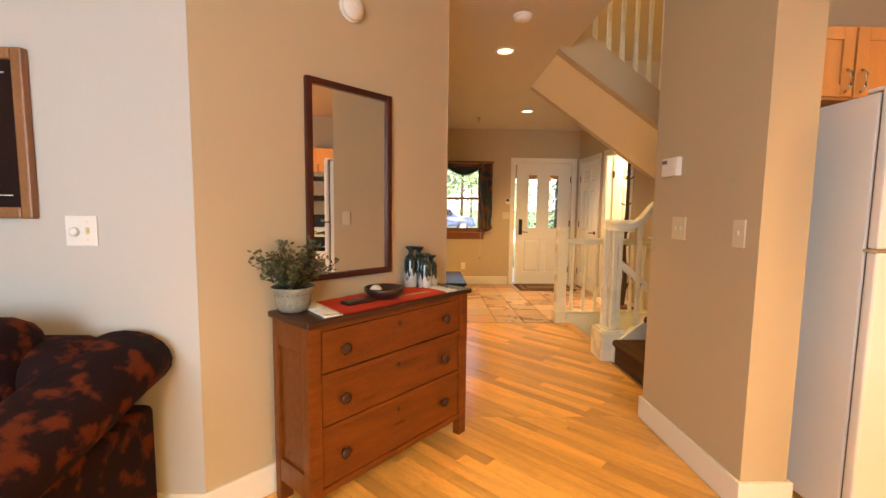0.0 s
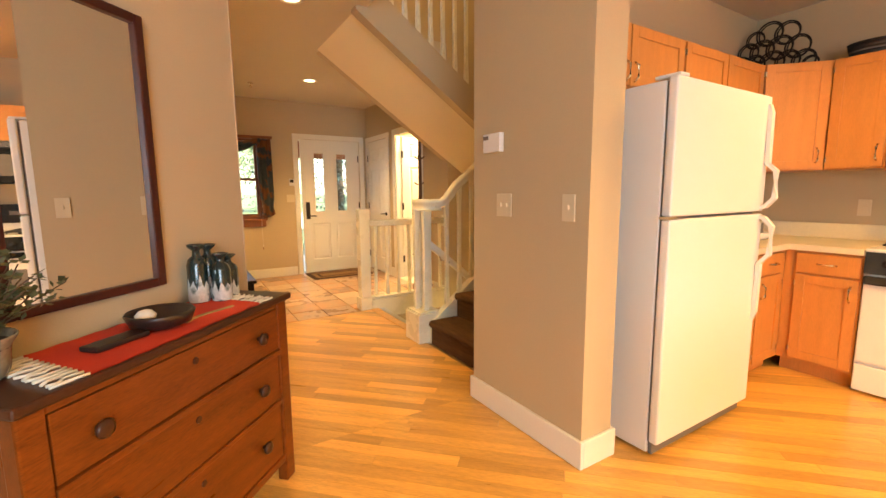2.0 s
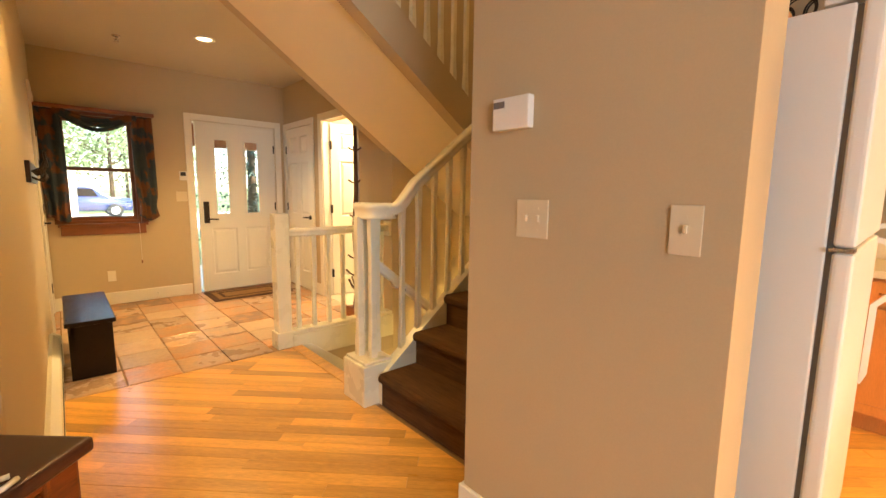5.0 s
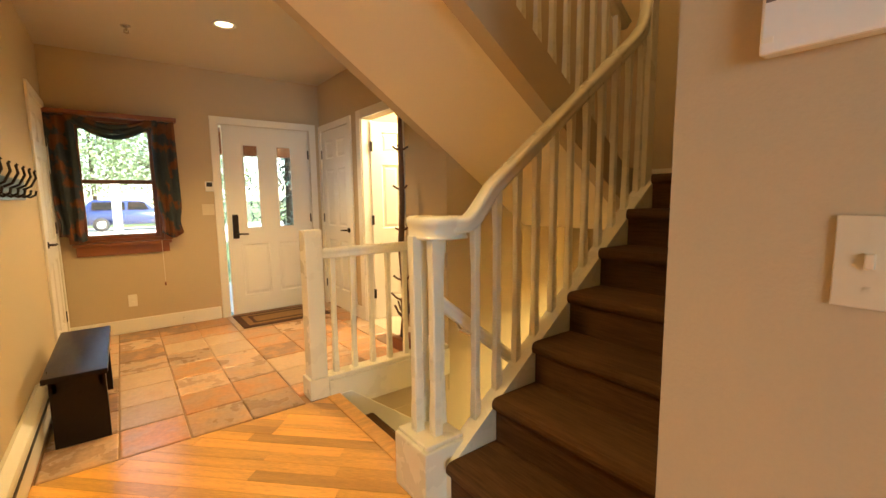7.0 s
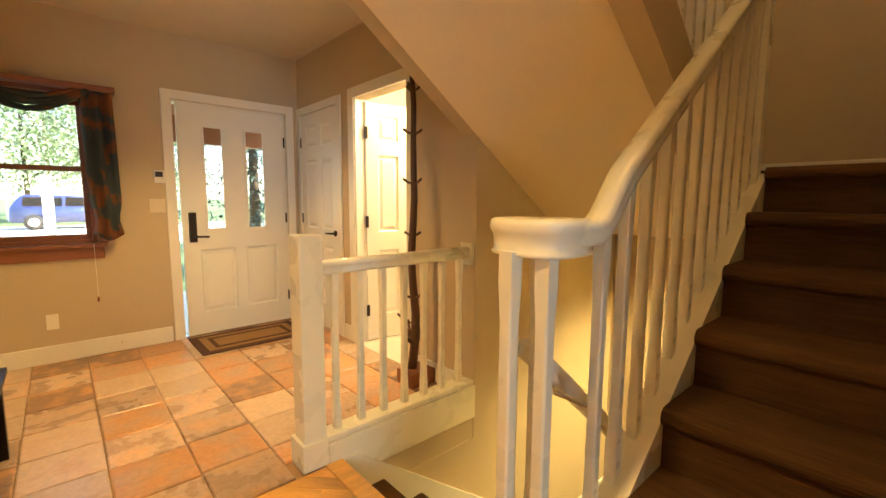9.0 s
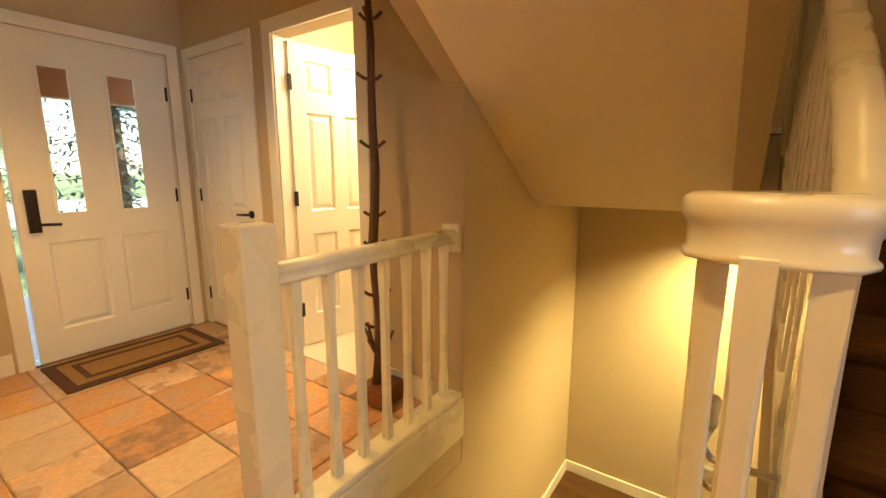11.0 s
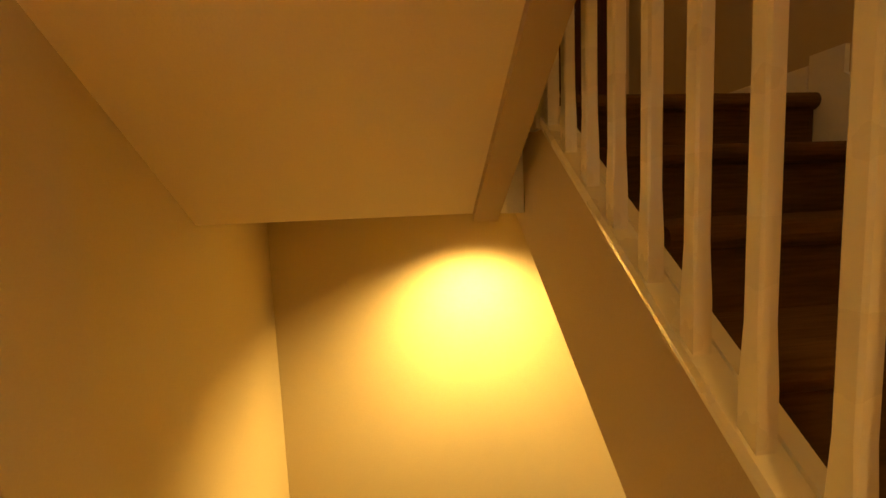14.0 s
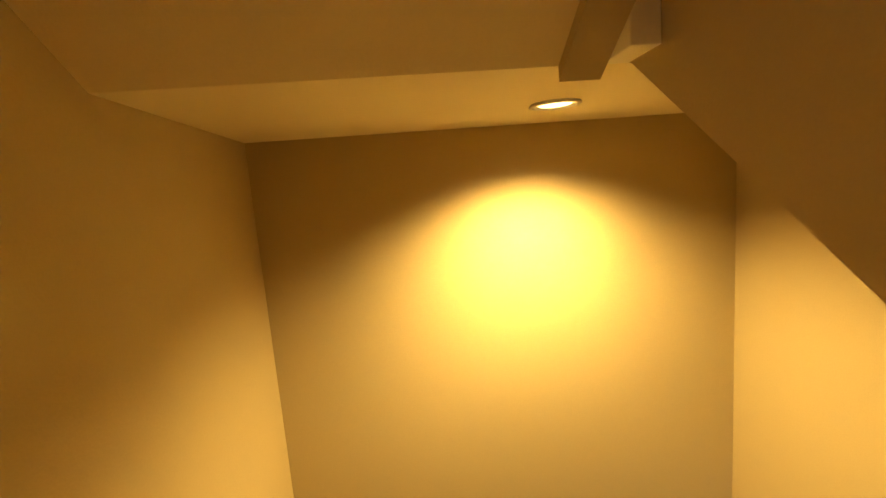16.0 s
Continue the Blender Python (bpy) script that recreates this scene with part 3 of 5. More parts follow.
def panel_door(name, m, w, h, panels, label, thick=0.04, panes=()):
    """A leaf with raised panels and perhaps panes; x along it, -y its face, hinge side at x = w."""
    t = thing(name, m, label, "door", kind="structure")
    holes = list(panels) + list(panes)
    xs = sorted({0, w, *[p[0] for p in holes], *[p[1] for p in holes]})
    zs = sorted({0, h, *[p[2] for p in holes], *[p[3] for p in holes]})
    bm = bmesh.new()
    nx, nz = len(xs) - 1, len(zs) - 1

    def solid(i, k):
        if not (0 <= i < nx and 0 <= k < nz):
            return False
        cx, cz = (xs[i] + xs[i + 1]) / 2, (zs[k] + zs[k + 1]) / 2
        return not any(p[0] < cx < p[1] and p[2] < cz < p[3] for p in holes)

    def quad(*pts):
        bm.faces.new([bm.verts.new(p) for p in pts])

    for i in range(nx):
        for k in range(nz):
            if not solid(i, k):
                continue
            x0, x1, z0, z1 = xs[i], xs[i + 1], zs[k], zs[k + 1]
            quad((x0, 0, z0), (x1, 0, z0), (x1, 0, z1), (x0, 0, z1))
            quad((x0, thick, z1), (x1, thick, z1), (x1, thick, z0), (x0, thick, z0))
            if not solid(i - 1, k):
                quad((x0, thick, z0), (x0, 0, z0), (x0, 0, z1), (x0, thick, z1))
            if not solid(i + 1, k):
                quad((x1, 0, z0), (x1, thick, z0), (x1, thick, z1), (x1, 0, z1))
            if not solid(i, k - 1):
                quad((x0, thick, z0), (x1, thick, z0), (x1, 0, z0), (x0, 0, z0))
            if not solid(i, k + 1):
                quad((x0, 0, z1), (x1, 0, z1), (x1, thick, z1), (x0, thick, z1))
    bmesh.ops.remove_doubles(bm, verts=bm.verts, dist=0.0005)
    part("leaf", bm, M_DOOR, t)
    for x0, x1, z0, z1 in panels:
        b = bmesh.new()
        rings = []
        for d, y in ((0.0, 0.002), (0.012, 0.014), (0.02, 0.014), (0.045, 0.004)):
            rings.append([b.verts.new(p) for p in ((x0 + d, y, z0 + d), (x1 - d, y, z0 + d), (x1 - d, y, z1 - d), (x0 + d, y, z1 - d))])
        for a, c in zip(rings, rings[1:]):
            for i in range(4):
                b.faces.new((a[i], a[(i + 1) % 4], c[(i + 1) % 4], c[i]))
        b.faces.new(rings[-1])
        back = [b.verts.new((v.co.x, thick - 0.002, v.co.z)) for v in rings[0]]
        b.faces.new(back[::-1])
        for i in range(4):
            b.faces.new((rings[0][(i + 1) % 4], rings[0][i], back[i], back[(i + 1) % 4]))
        bmesh.ops.recalc_face_normals(b, faces=b.faces)
        part("panel", b, M_DOOR, t)
    for x0, x1, z0, z1 in panes:
        f = part("pane_frame", boxes((x0, x1, -0.008, 0.0, z0, z0 + 0.018), (x0, x1, -0.008, 0.0, z1 - 0.018, z1), (x0, x0 + 0.018, -0.008, 0.0, z0 + 0.018, z1 - 0.018), (x1 - 0.018, x1, -0.008, 0.0, z0 + 0.018, z1 - 0.018)), M_DOOR, t)
        g = part("pane", boxes((x0, x1, thick / 2 - 0.002, thick / 2 + 0.002, z0, z1)), M_GLASS, f)
        g.visible_shadow = False
    return t


def hinges(t, x, zs, y=-0.004):
    for z in zs:
        part("hinge", boxes((x - 0.014, x + 0.014, y - 0.006, y + 0.002, z - 0.05, z + 0.05), bevel=0.003), M_BRONZE, t, "dark bronze hinge")


def lever(t, x, z, way):
    r = part("handle_rose", turned([(0.028, 0), (0.026, 0.012), (0.012, 0.016)], 20), M_BRONZE, t, "", True, AT((x, 0, z)) @ Matrix.Rotation(radians(90), 4, "X"))
    part("door_handle", tube([(x, -0.01, z), (x, -0.045, z), (x + way * 0.03, -0.05, z), (x + way * 0.11, -0.048, z - 0.004)], 0.009, 10), M_BRONZE, t, "dark bronze lever handle", True)


SIX = lambda w: [(x0, x1, z0, z1) for x0, x1 in ((0.11, w / 2 - 0.05), (w / 2 + 0.05, w - 0.11)) for z0, z1 in ((0.22, 0.80), (0.96, 1.62), (1.74, 1.95))]
W1 = DOOR[1] - DOOR[0] - 0.043
AJAR = AT((W1, 0, 0)) @ Matrix.Rotation(radians(2.2), 4, "Z") @ AT((-W1, 0, 0))   # swung a little into the hall
front = panel_door("door_1", AT((DOOR[0] + 0.036, Y_E + 0.03, 0.014)) @ AJAR, W1, 2.06, [(0.13, 0.43, 0.20, 0.78), (0.53, 0.83, 0.20, 0.78)], "white front door with two tall panes, slightly ajar", 0.045, [(0.185, 0.365, 0.95, 1.885), (0.545, 0.735, 0.95, 1.885)])
part("lock_plate", boxes((0.045, 0.105, -0.025, 0.0, 0.85, 1.115), bevel=0.006), M_BRONZE, front, "black keypad lock plate")
lever(front, 0.085, 0.90, 1)
hinges(front, W1, (0.25, 1.05, 1.80))
part("jamb", boxes((-0.035, -0.027, -0.02, 0.13, -0.012, 2.07), (-0.027, W1 + 0.006, -0.02, 0.13, 2.062, 2.074), (W1 + 0.002, W1 + 0.006, -0.02, 0.13, -0.012, 2.062)), M_TRIM, front, m=AJAR.inverted())
part("threshold", boxes((-0.027, W1, -0.02, 0.13, -0.014, -0.004), bevel=0.002), M_CHROME, front, "bright metal threshold", m=AJAR.inverted())
closet = panel_door("door_2", AT((X_C + 0.008, CD[1] - 0.004, 0.012)) @ EAST, CD[1] - CD[0] - 0.008, 2.062, SIX(0.75), "white six-panel closet door, shut", 0.035)
hinges(closet, 0.0, (0.25, 1.05, 1.80))
lever(closet, 0.69, 0.93, -1)
bath = panel_door("door_3", AT((X_C + 0.105, BO[1] - 0.022, 0.012)) @ Matrix.Rotation(radians(-9), 4, "Z"), 0.70, 2.05, SIX(0.71), "white six-panel door standing open into the lit room", 0.035)
hinges(bath, 0.0, (0.27, 1.05, 1.80))
part("jamb", boxes((X_C + 0.012, X_C + 0.13, BO[1] - 0.008, BO[1] - 0.001, 0, 2.079), (X_C + 0.012, X_C + 0.13, BO[0] + 0.001, BO[0] + 0.008, 0, 2.079)), M_TRIM, None)
tagged(bpy.data.objects["jamb.001"] if "jamb.001" in bpy.data.objects else bpy.data.objects["jamb"], "white painted door jamb", "trim", kind="structure")
west = panel_door("door_4", AT((X_W + 0.001, 6.22, 0.012)) @ WEST, 0.72, 2.06, SIX(0.72), "white six-panel door by the coat hooks", 0.03)
west.matrix_basis = AT((X_W + 0.006, 6.22, 0.012)) @ WEST
hinges(west, 0.72, (0.25, 1.05, 1.80))
lever(west, 0.06, 0.95, 1)
casing("trim", AT((X_W, 6.215, 0)) @ WEST, 0.73, 2.08, 0.07)

win = thing("window_1", AT((WIN[0], Y_E, WIN[2])), "double-hung window with stained wood sashes", "window", kind="structure")
W_W, W_H = WIN[1] - WIN[0], WIN[3] - WIN[2]
part("window_frame", boxes((0, 0.03, 0.02, 0.14, 0, W_H), (W_W - 0.03, W_W, 0.02, 0.14, 0, W_H), (0.03, W_W - 0.03, 0.02, 0.14, W_H - 0.03, W_H), (0.03, W_W - 0.03, 0.02, 0.14, 0, 0.03), bevel=0.003), M_WINWOOD, win)
for z0, z1, y in ((0.03, W_H / 2 + 0.03, 0.05), (W_H / 2 - 0.005, W_H - 0.03, 0.085)):
    s = part("sash", boxes((0.03, 0.065, y, y + 0.03, z0, z1), (W_W - 0.065, W_W - 0.03, y, y + 0.03, z0, z1), (0.065, W_W - 0.065, y, y + 0.03, z0, z0 + 0.04), (0.065, W_W - 0.065, y, y + 0.03, z1 - 0.035, z1), bevel=0.003), M_WINWOOD, win)
    g = part("pane", boxes((0.06, W_W - 0.06, y + 0.013, y + 0.017, z0 + 0.035, z1 - 0.03)), M_GLASS, s)
    g.visible_shadow = False
part("window_sill", boxes((-0.05, W_W + 0.055, -0.05, 0.03, -0.03, 0.0), bevel=0.006), M_WINWOOD, win)
part("apron", boxes((-0.03, W_W + 0.035, -0.02, 0.0, -0.12, -0.03), bevel=0.005), M_WINWOOD, win)
part("side_casing", boxes((-0.07, 0.0, -0.016, 0.0, 0.0, W_H + 0.07), bevel=0.004), M_WINWOOD, win)
part("side_casing", boxes((W_W, W_W + 0.07, -0.016, 0.0, 0.0, W_H + 0.07), bevel=0.004), M_WINWOOD, win)
part("head_casing", boxes((0.0, W_W, -0.016, 0.0, W_H, W_H + 0.07), bevel=0.004), M_WINWOOD, win)

M_PLAID = mat("curtain_cloth", (0.035, 0.050, 0.055), 0.9, vary=0.35, scale=7, bump=0.06, fine=300, second=(0.15, 0.055, 0.022), mask=(0.5, 0.57))
cur = thing("curtain", AT((WIN[0], Y_E - 0.05, 2.05)), "dark plaid swag curtain over a wooden valance board", "curtain")
part("valance_board", boxes((-0.16, W_W + 0.17, -0.07, 0.045, 0.0, 0.04), bevel=0.006), M_WINWOOD, cur)


def drape(x0, x1, z0, z1, folds, seed, flare=0.0):
    """Hanging cloth with soft folds, two-sided with thickness, gathered at its foot."""
    rnd = random.Random(seed)
    ph = rnd.random() * 6
    bm = bmesh.new()
    nx, nz = 28, 22
    for side in (0, 1):
        grid = []
        for j in range(nz + 1):
            k = j / nz
            row = []
            for i in range(nx + 1):
                u = i / nx
                pinch = 1 - 0.25 * math.exp(-((k - 0.1) / 0.08) ** 2)
                x = (x0 + x1) / 2 + (u - 0.5) * (x1 - x0) * pinch + flare * (1 - k)
                y = -0.02 - 0.022 * math.sin(u * folds * 2 * math.pi + ph + 0.7 * math.sin(3 * k)) - 0.012 * math.sin(u * 9 + k * 7) - 0.03 * math.sin(math.pi * u) * (1 - k)
                z = z0 + (z1 - z0) * k + 0.03 * math.sin(u * 5 + seed) * (1 - k)
                row.append(bm.verts.new((x, y + side * 0.012, z)))
            grid.append(row)
        for j in range(nz):
            for i in range(nx):
                f = (grid[j][i], grid[j][i + 1], grid[j + 1][i + 1], grid[j + 1][i])
                bm.faces.new(f if side == 0 else f[::-1])
        if side == 0:
            first = grid
    for a, b, k in ((first, grid, 0), (first, grid, nz)):
        for i in range(nx):
            bm.faces.new((a[k][i], b[k][i], b[k][i + 1], a[k][i + 1]))
    for k in (0, nx):
        for j in range(nz):
            bm.faces.new((first[j][k], grid[j][k], grid[j + 1][k], first[j + 1][k]))
    bmesh.ops.recalc_face_normals(bm, faces=bm.faces)
    return bm


part("side_panel", drape(-0.15, 0.05, -1.10, 0.03, 2.5, 1, 0.02), M_PLAID, cur, "", True)
part("side_panel", drape(W_W - 0.05, W_W + 0.15, -1.10, 0.03, 2.5, 2, 0.02), M_PLAID, cur, "", True)
bm = bmesh.new()
for n in range(3):
    sag = 0.10 + 0.035 * n
    sweep(bm, [(0.0 + (W_W) * i / 12, -0.045 - 0.008 * n, 0.015 - 0.03 * n * 0.4 - sag * math.sin(math.pi * i / 12)) for i in range(13)], [(0.014 * math.cos(a), 0.022 * math.sin(a)) for a in [2 * math.pi * k / 8 for k in range(8)]])
part("swag", bm, M_PLAID, cur, "", True)

# ---- small wall fittings ----


def wall_plate(m, w, h, toggles, label, plastic=M_SWITCH, knobs=()):
    t = thing("light_switch", m, label, "switch")
    part("plate", boxes((-w / 2, w / 2, -0.006, 0, -h / 2, h / 2), bevel=0.002), plastic, t)
    for x in knobs:
        part("dimmer_knob", turned([(0.017, 0), (0.0165, 0.012), (0.013, 0.016), (0.004, 0.017)], 20), plastic, t, "round ribbed dimmer knob", True, AT((x, -0.006, -0.004)) @ Matrix.Rotation(radians(90), 4, "X"))
    for x in toggles:
        part("toggle", boxes((x - 0.005, x + 0.005, -0.013, -0.005, -0.008, 0.012), bevel=0.002), M_SWITCH, t)
        part("slot", boxes((x - 0.008, x + 0.008, -0.0068, -0.006, -0.014, 0.014)), M_SWITCH, t)
        for z in (-0.034, 0.034):
            part("screw", boxes((x - 0.0028, x + 0.0028, -0.0072, -0.006, z - 0.0028, z + 0.0028)), M_SWITCH, t)
    return t


wall_plate(AT((1.64, 1.978, 1.195)) @ EAST, 0.118, 0.12, (-0.023, 0.023), "ivory double switch plate on the beige wall")
wall_plate(AT((1.64, 1.532, 1.191)) @ EAST, 0.072, 0.12, (0.0,), "ivory single switch plate near the wall end")
wall_plate(AT((-1.008, 1.392, 1.183)), 0.115, 0.115, (0.023,), "white switch plate with a dimmer, above the sofa", M_WHITE, (-0.023,))
wall_plate(AT((1.63, Y_E, 1.19)), 0.115, 0.115, (-0.023, 0.023), "beige switch plate beside the front door")
o = thing("wall_outlet", AT((0.91, Y_E, 0.317)), "beige wall outlet under the window", "outlet")
part("plate", boxes((-0.036, 0.036, -0.006, 0, -0.058, 0.058), bevel=0.002), M_PLASTIC, o)
part("socket", boxes((-0.017, 0.017, -0.009, -0.005, 0.008, 0.036), bevel=0.004), M_PLASTIC, o)
part("socket", boxes((-0.017, 0.017, -0.009, -0.005, -0.036, -0.008), bevel=0.004), M_PLASTIC, o)
th = thing("thermostat", AT((1.64, 2.06, 1.525)) @ EAST, "white wall thermostat with a small grey display", "thermostat")
part("body", boxes((-0.072, 0.072, -0.03, 0, -0.05, 0.05), bevel=0.005), M_WHITE, th)
part("display", boxes((-0.066, -0.022, -0.032, -0.029, 0.018, 0.038)), M_GASKET, th, "grey display")
part("button_row", boxes((-0.068, -0.055, -0.032, -0.029, -0.035, -0.028)), M_PLASTIC, th)
al = thing("alarm_keypad", AT((1.655, Y_E, 1.43)), "small white keypad with dark screen beside the front door", "keypad")
part("body", boxes((-0.04, 0.04, -0.025, 0, -0.05, 0.055), bevel=0.005), M_WHITE, al)
part("screen", boxes((-0.03, 0.025, -0.027, -0.024, 0.0, 0.045)), M_BLACKMAT, al)


def smoke_detector(m, label):
    t = thing("smoke_detector", m, label, "smoke detector")
    part("base", turned([(0.066, 0.0), (0.066, -0.012), (0.062, -0.014)], 32), M_WHITE, t, "", True)
    part("cover", turned([(0.060, -0.014), (0.056, -0.032), (0.035, -0.042), (0.012, -0.043)], 32), M_WHITE, t, "", True)
    part("test_button", turned([(0.01, -0.043), (0.009, -0.047)], 12), M_PLASTIC, t)


smoke_detector(AT((0.94, 2.82, CEIL)), "round white smoke detector on the ceiling")
smoke_detector(DIAG @ AT((1.281, 0, 2.236)) @ Matrix.Rotation(radians(-90), 4, "X"), "round white alarm high on the angled wall")
sp = thing("fire_sprinkler", AT((1.03, 6.13, CEIL)), "small metal ceiling sprinkler head", "sprinkler")
part("escutcheon", turned([(0.035, 0), (0.03, -0.008), (0.012, -0.01)], 24), M_CHROME, sp, "", True)
part("stem", turned([(0.010, -0.008), (0.009, -0.035), (0.004, -0.04)], 12), M_CHROME, sp, "", True)
part("deflector", turned([(0.02, -0.052), (0.02, -0.055)], 16), M_CHROME, sp)
part("yoke", tube([(-0.014, 0, -0.03), (-0.016, 0, -0.042), (0, 0, -0.053), (0.016, 0, -0.042), (0.014, 0, -0.03)], 0.003, 6), M_CHROME, sp, "", True)

ds = thing("door_stop", AT((1.32, Y_E - 0.016, 0.075)), "small brass spring door stop on the baseboard", "door stop")
part("stem", tube([(0, 0, 0), (0, -0.05, 0)], 0.005, 8), M_CHROME, ds, "", True)
part("tip", turned([(0.008, 0), (0.008, 0.012)], 12), M_PLASTIC, ds, "", True, AT((0, -0.05, 0)) @ Matrix.Rotation(radians(90), 4, "X"))
pc = thing("blind_cord", AT((1.19, Y_E - 0.055, 0.48)), "thin blind cord with a small tassel below the window", "cord")
part("cord", tube([(0, 0, 0.0), (0, 0, 0.42)], 0.0018, 5), M_PLASTIC, pc)
part("pull", turned([(0.002, 0.0), (0.008, -0.01), (0.007, -0.035), (0.003, -0.04)], 10), M_WINWOOD, pc, "", True)

# ---- dresser corner ----
M_RUNNER = mat("red_cloth", (0.55, 0.035, 0.012), 0.9, vary=0.12, scale=12, bump=0.08, fine=320)
M_TASSEL = mat("white_cotton", (0.72, 0.68, 0.6), 0.95, vary=0.1, scale=40, bump=0.05)
M_POTTERY = mat("grey_glaze", (0.25, 0.245, 0.20), 0.22, vary=0.25, scale=14, bump=0.02, coat=0.4, second=(0.15, 0.14, 0.11), mask=(0.5, 0.7))
M_LEAF = mat("dusty_leaf", (0.085, 0.095, 0.04), 0.6, vary=0.25, scale=30, bump=0.0, random_each=0.4)
M_STEM = mat("twig", (0.09, 0.06, 0.035), 0.8, vary=0.2, scale=30)
M_SOIL = mat("soil", (0.03, 0.02, 0.014), 0.95, vary=0.3, scale=60, bump=0.1)
M_VASE = mat("two_tone_glaze", (0.012, 0.026, 0.024), 0.15, vary=0.3, scale=20, bump=0.01, coat=0.5)
M_VASEWHITE = mat("white_glaze", (0.55, 0.56, 0.54), 0.2, vary=0.25, scale=25, bump=0.01, coat=0.5, second=(0.08, 0.11, 0.1), mask=(0.52, 0.66))
M_BOWL = mat("dark_bowl", (0.022, 0.012, 0.010), 0.3, vary=0.3, scale=10, bump=0.01, coat=0.2)

dr = thing("dresser", DIAG @ AT((1.342, -0.172, 0)) @ Matrix.Rotation(radians(2.2), 4, "Z") @ Matrix.Diagonal((1.02, 0.85, 1, 1)), "antique reddish wood three-drawer dresser with a dark top", "dresser")
part("top", boxes((-0.508, 0.508, -0.185, 0.180, 0.815, 0.842), bevel=0.009, segments=3), M_ANTIQUE_TOP, dr, "dark worn wooden top")
F = -0.155
for x in (-0.495, 0.435):
    part("front_post", boxes((x, x + 0.06, F - 0.005, F + 0.05, 0, 0.813), bevel=0.006), M_ANTIQUE, dr)
    part("back_post", boxes((x, x + 0.06, 0.115, 0.165, 0, 0.813), bevel=0.006), M_ANTIQUE, dr)
for x in (-0.482, 0.462):
    part("side_panel", boxes((x, x + 0.02, F + 0.05, 0.115, 0.12, 0.813)), M_ANTIQUE, dr)
    xe = -0.494 if x < 0 else 0.474
    part("side_rail", boxes((xe, xe + 0.02, F + 0.05, 0.115, 0.10, 0.20), bevel=0.003), M_ANTIQUE, dr)
    part("side_rail", boxes((xe, xe + 0.02, F + 0.05, 0.115, 0.70, 0.813), bevel=0.003), M_ANTIQUE, dr)
part("back_panel", boxes((-0.435, 0.435, 0.14, 0.15, 0.10, 0.813)), M_ANTIQUE, dr)
for z0, z1, y in ((0.095, 0.125, F), (0.365, 0.385, F), (0.590, 0.612, F - 0.012), (0.79, 0.813, F)):
    part("drawer_rail", boxes((-0.435, 0.435, y, F + 0.05, z0, z1), bevel=0.004), M_ANTIQUE, dr)
for z0, z1, y in ((0.128, 0.362, F + 0.008), (0.388, 0.587, F + 0.006), (0.615, 0.787, F - 0.002)):
    d = part("drawer", boxes((-0.43, 0.43, y, y + 0.30 - 0.06, z0, z1), bevel=0.004), M_ANTIQUE, dr)
    for x in (-0.33, 0.30):
        part("knob", turned([(0.008, 0), (0.009, 0.012), (0.022, 0.020), (0.025, 0.028), (0.020, 0.037), (0.008, 0.040)], 20), M_ANTIQUE_TOP, d, "turned dark wooden knob", True, AT((x, y, (z0 + z1) / 2)) @ Matrix.Rotation(radians(90), 4, "X"))
    part("keyhole", turned([(0.012, 0), (0.011, 0.003)], 14), M_ANTIQUE_TOP, d, "", False, AT((-0.015, y, z1 - 0.045)) @ Matrix.Rotation(radians(90), 4, "X"))

mi = thing("wall_mirror", DIAG @ AT((1.272, 0, 0.938)), "tall mirror in a narrow dark red wooden frame", "mirror")
MW, MH, MF = 0.247, 0.928, 0.03
part("frame", boxes((-MW, -MW + MF, -0.028, 0, 0, MH), (MW - MF, MW, -0.028, 0, 0, MH), (-MW + MF, MW - MF, -0.028, 0, 0, MF), (-MW + MF, MW - MF, -0.028, 0, MH - MF, MH), bevel=0.006), M_WOODRED, mi)
part("mirror_glass", boxes((-MW + MF - 0.004, MW - MF + 0.004, -0.012, -0.006, MF - 0.004, MH - MF + 0.004)), M_MIRROR, mi)

TOPZ = 0.842
ru = thing("table_runner", DIAG @ AT((1.35, -0.176, TOPZ)) @ Matrix.Rotation(radians(2.2), 4, "Z") @ Matrix.Diagonal((1.1, 1.0, 1, 1)), "bright red cloth runner with white tassels, on the dresser", "table runner")
bm = bmesh.new()
n = 26
rows = []
for side in (0.0035, 0.0):
    g = [[bm.verts.new((-0.30 + 0.60 * i / n + 0.05 * (j / 8 - 0.5), -0.145 + 0.29 * j / 8, side + 0.0012 * (1 + math.sin(i * 1.7 + j)))) for i in range(n + 1)] for j in range(9)]
    for j in range(8):
        for i in range(n):
            f = (g[j][i], g[j][i + 1], g[j + 1][i + 1], g[j + 1][i])
            bm.faces.new(f if side else f[::-1])
part("cloth", bm, M_RUNNER, ru, "", True)
M_GOLD = mat("gold_thread", (0.42, 0.27, 0.10), 0.8, vary=0.2, scale=40)
part("embroidered_band", sweep(bmesh.new(), [(0.02 + 0.02 * k, -0.06 + 0.012 * math.sin(k * 0.45), 0.0068) for k in range(11)], [(-0.009, -0.0012), (0.009, -0.0012), (0.009, 0.0012), (-0.009, 0.0012)]), M_GOLD, ru, "gold embroidered motif")
rnd = random.Random(5)
for end in (-1, 1):
    for i in range(13):
        y = -0.14 + 0.28 * i / 12
        x = end * 0.30 + 0.05 * ((y + 0.145) / 0.29 - 0.5)
        path = [(x, y, 0.004)]
        for k in range(1, 5):
            path.append((x + end * 0.019 * k, y + rnd.uniform(-0.008, 0.008), 0.005))
        part("tassel", tube(path, 0.0042, 6), M_TASSEL, ru, "", True)

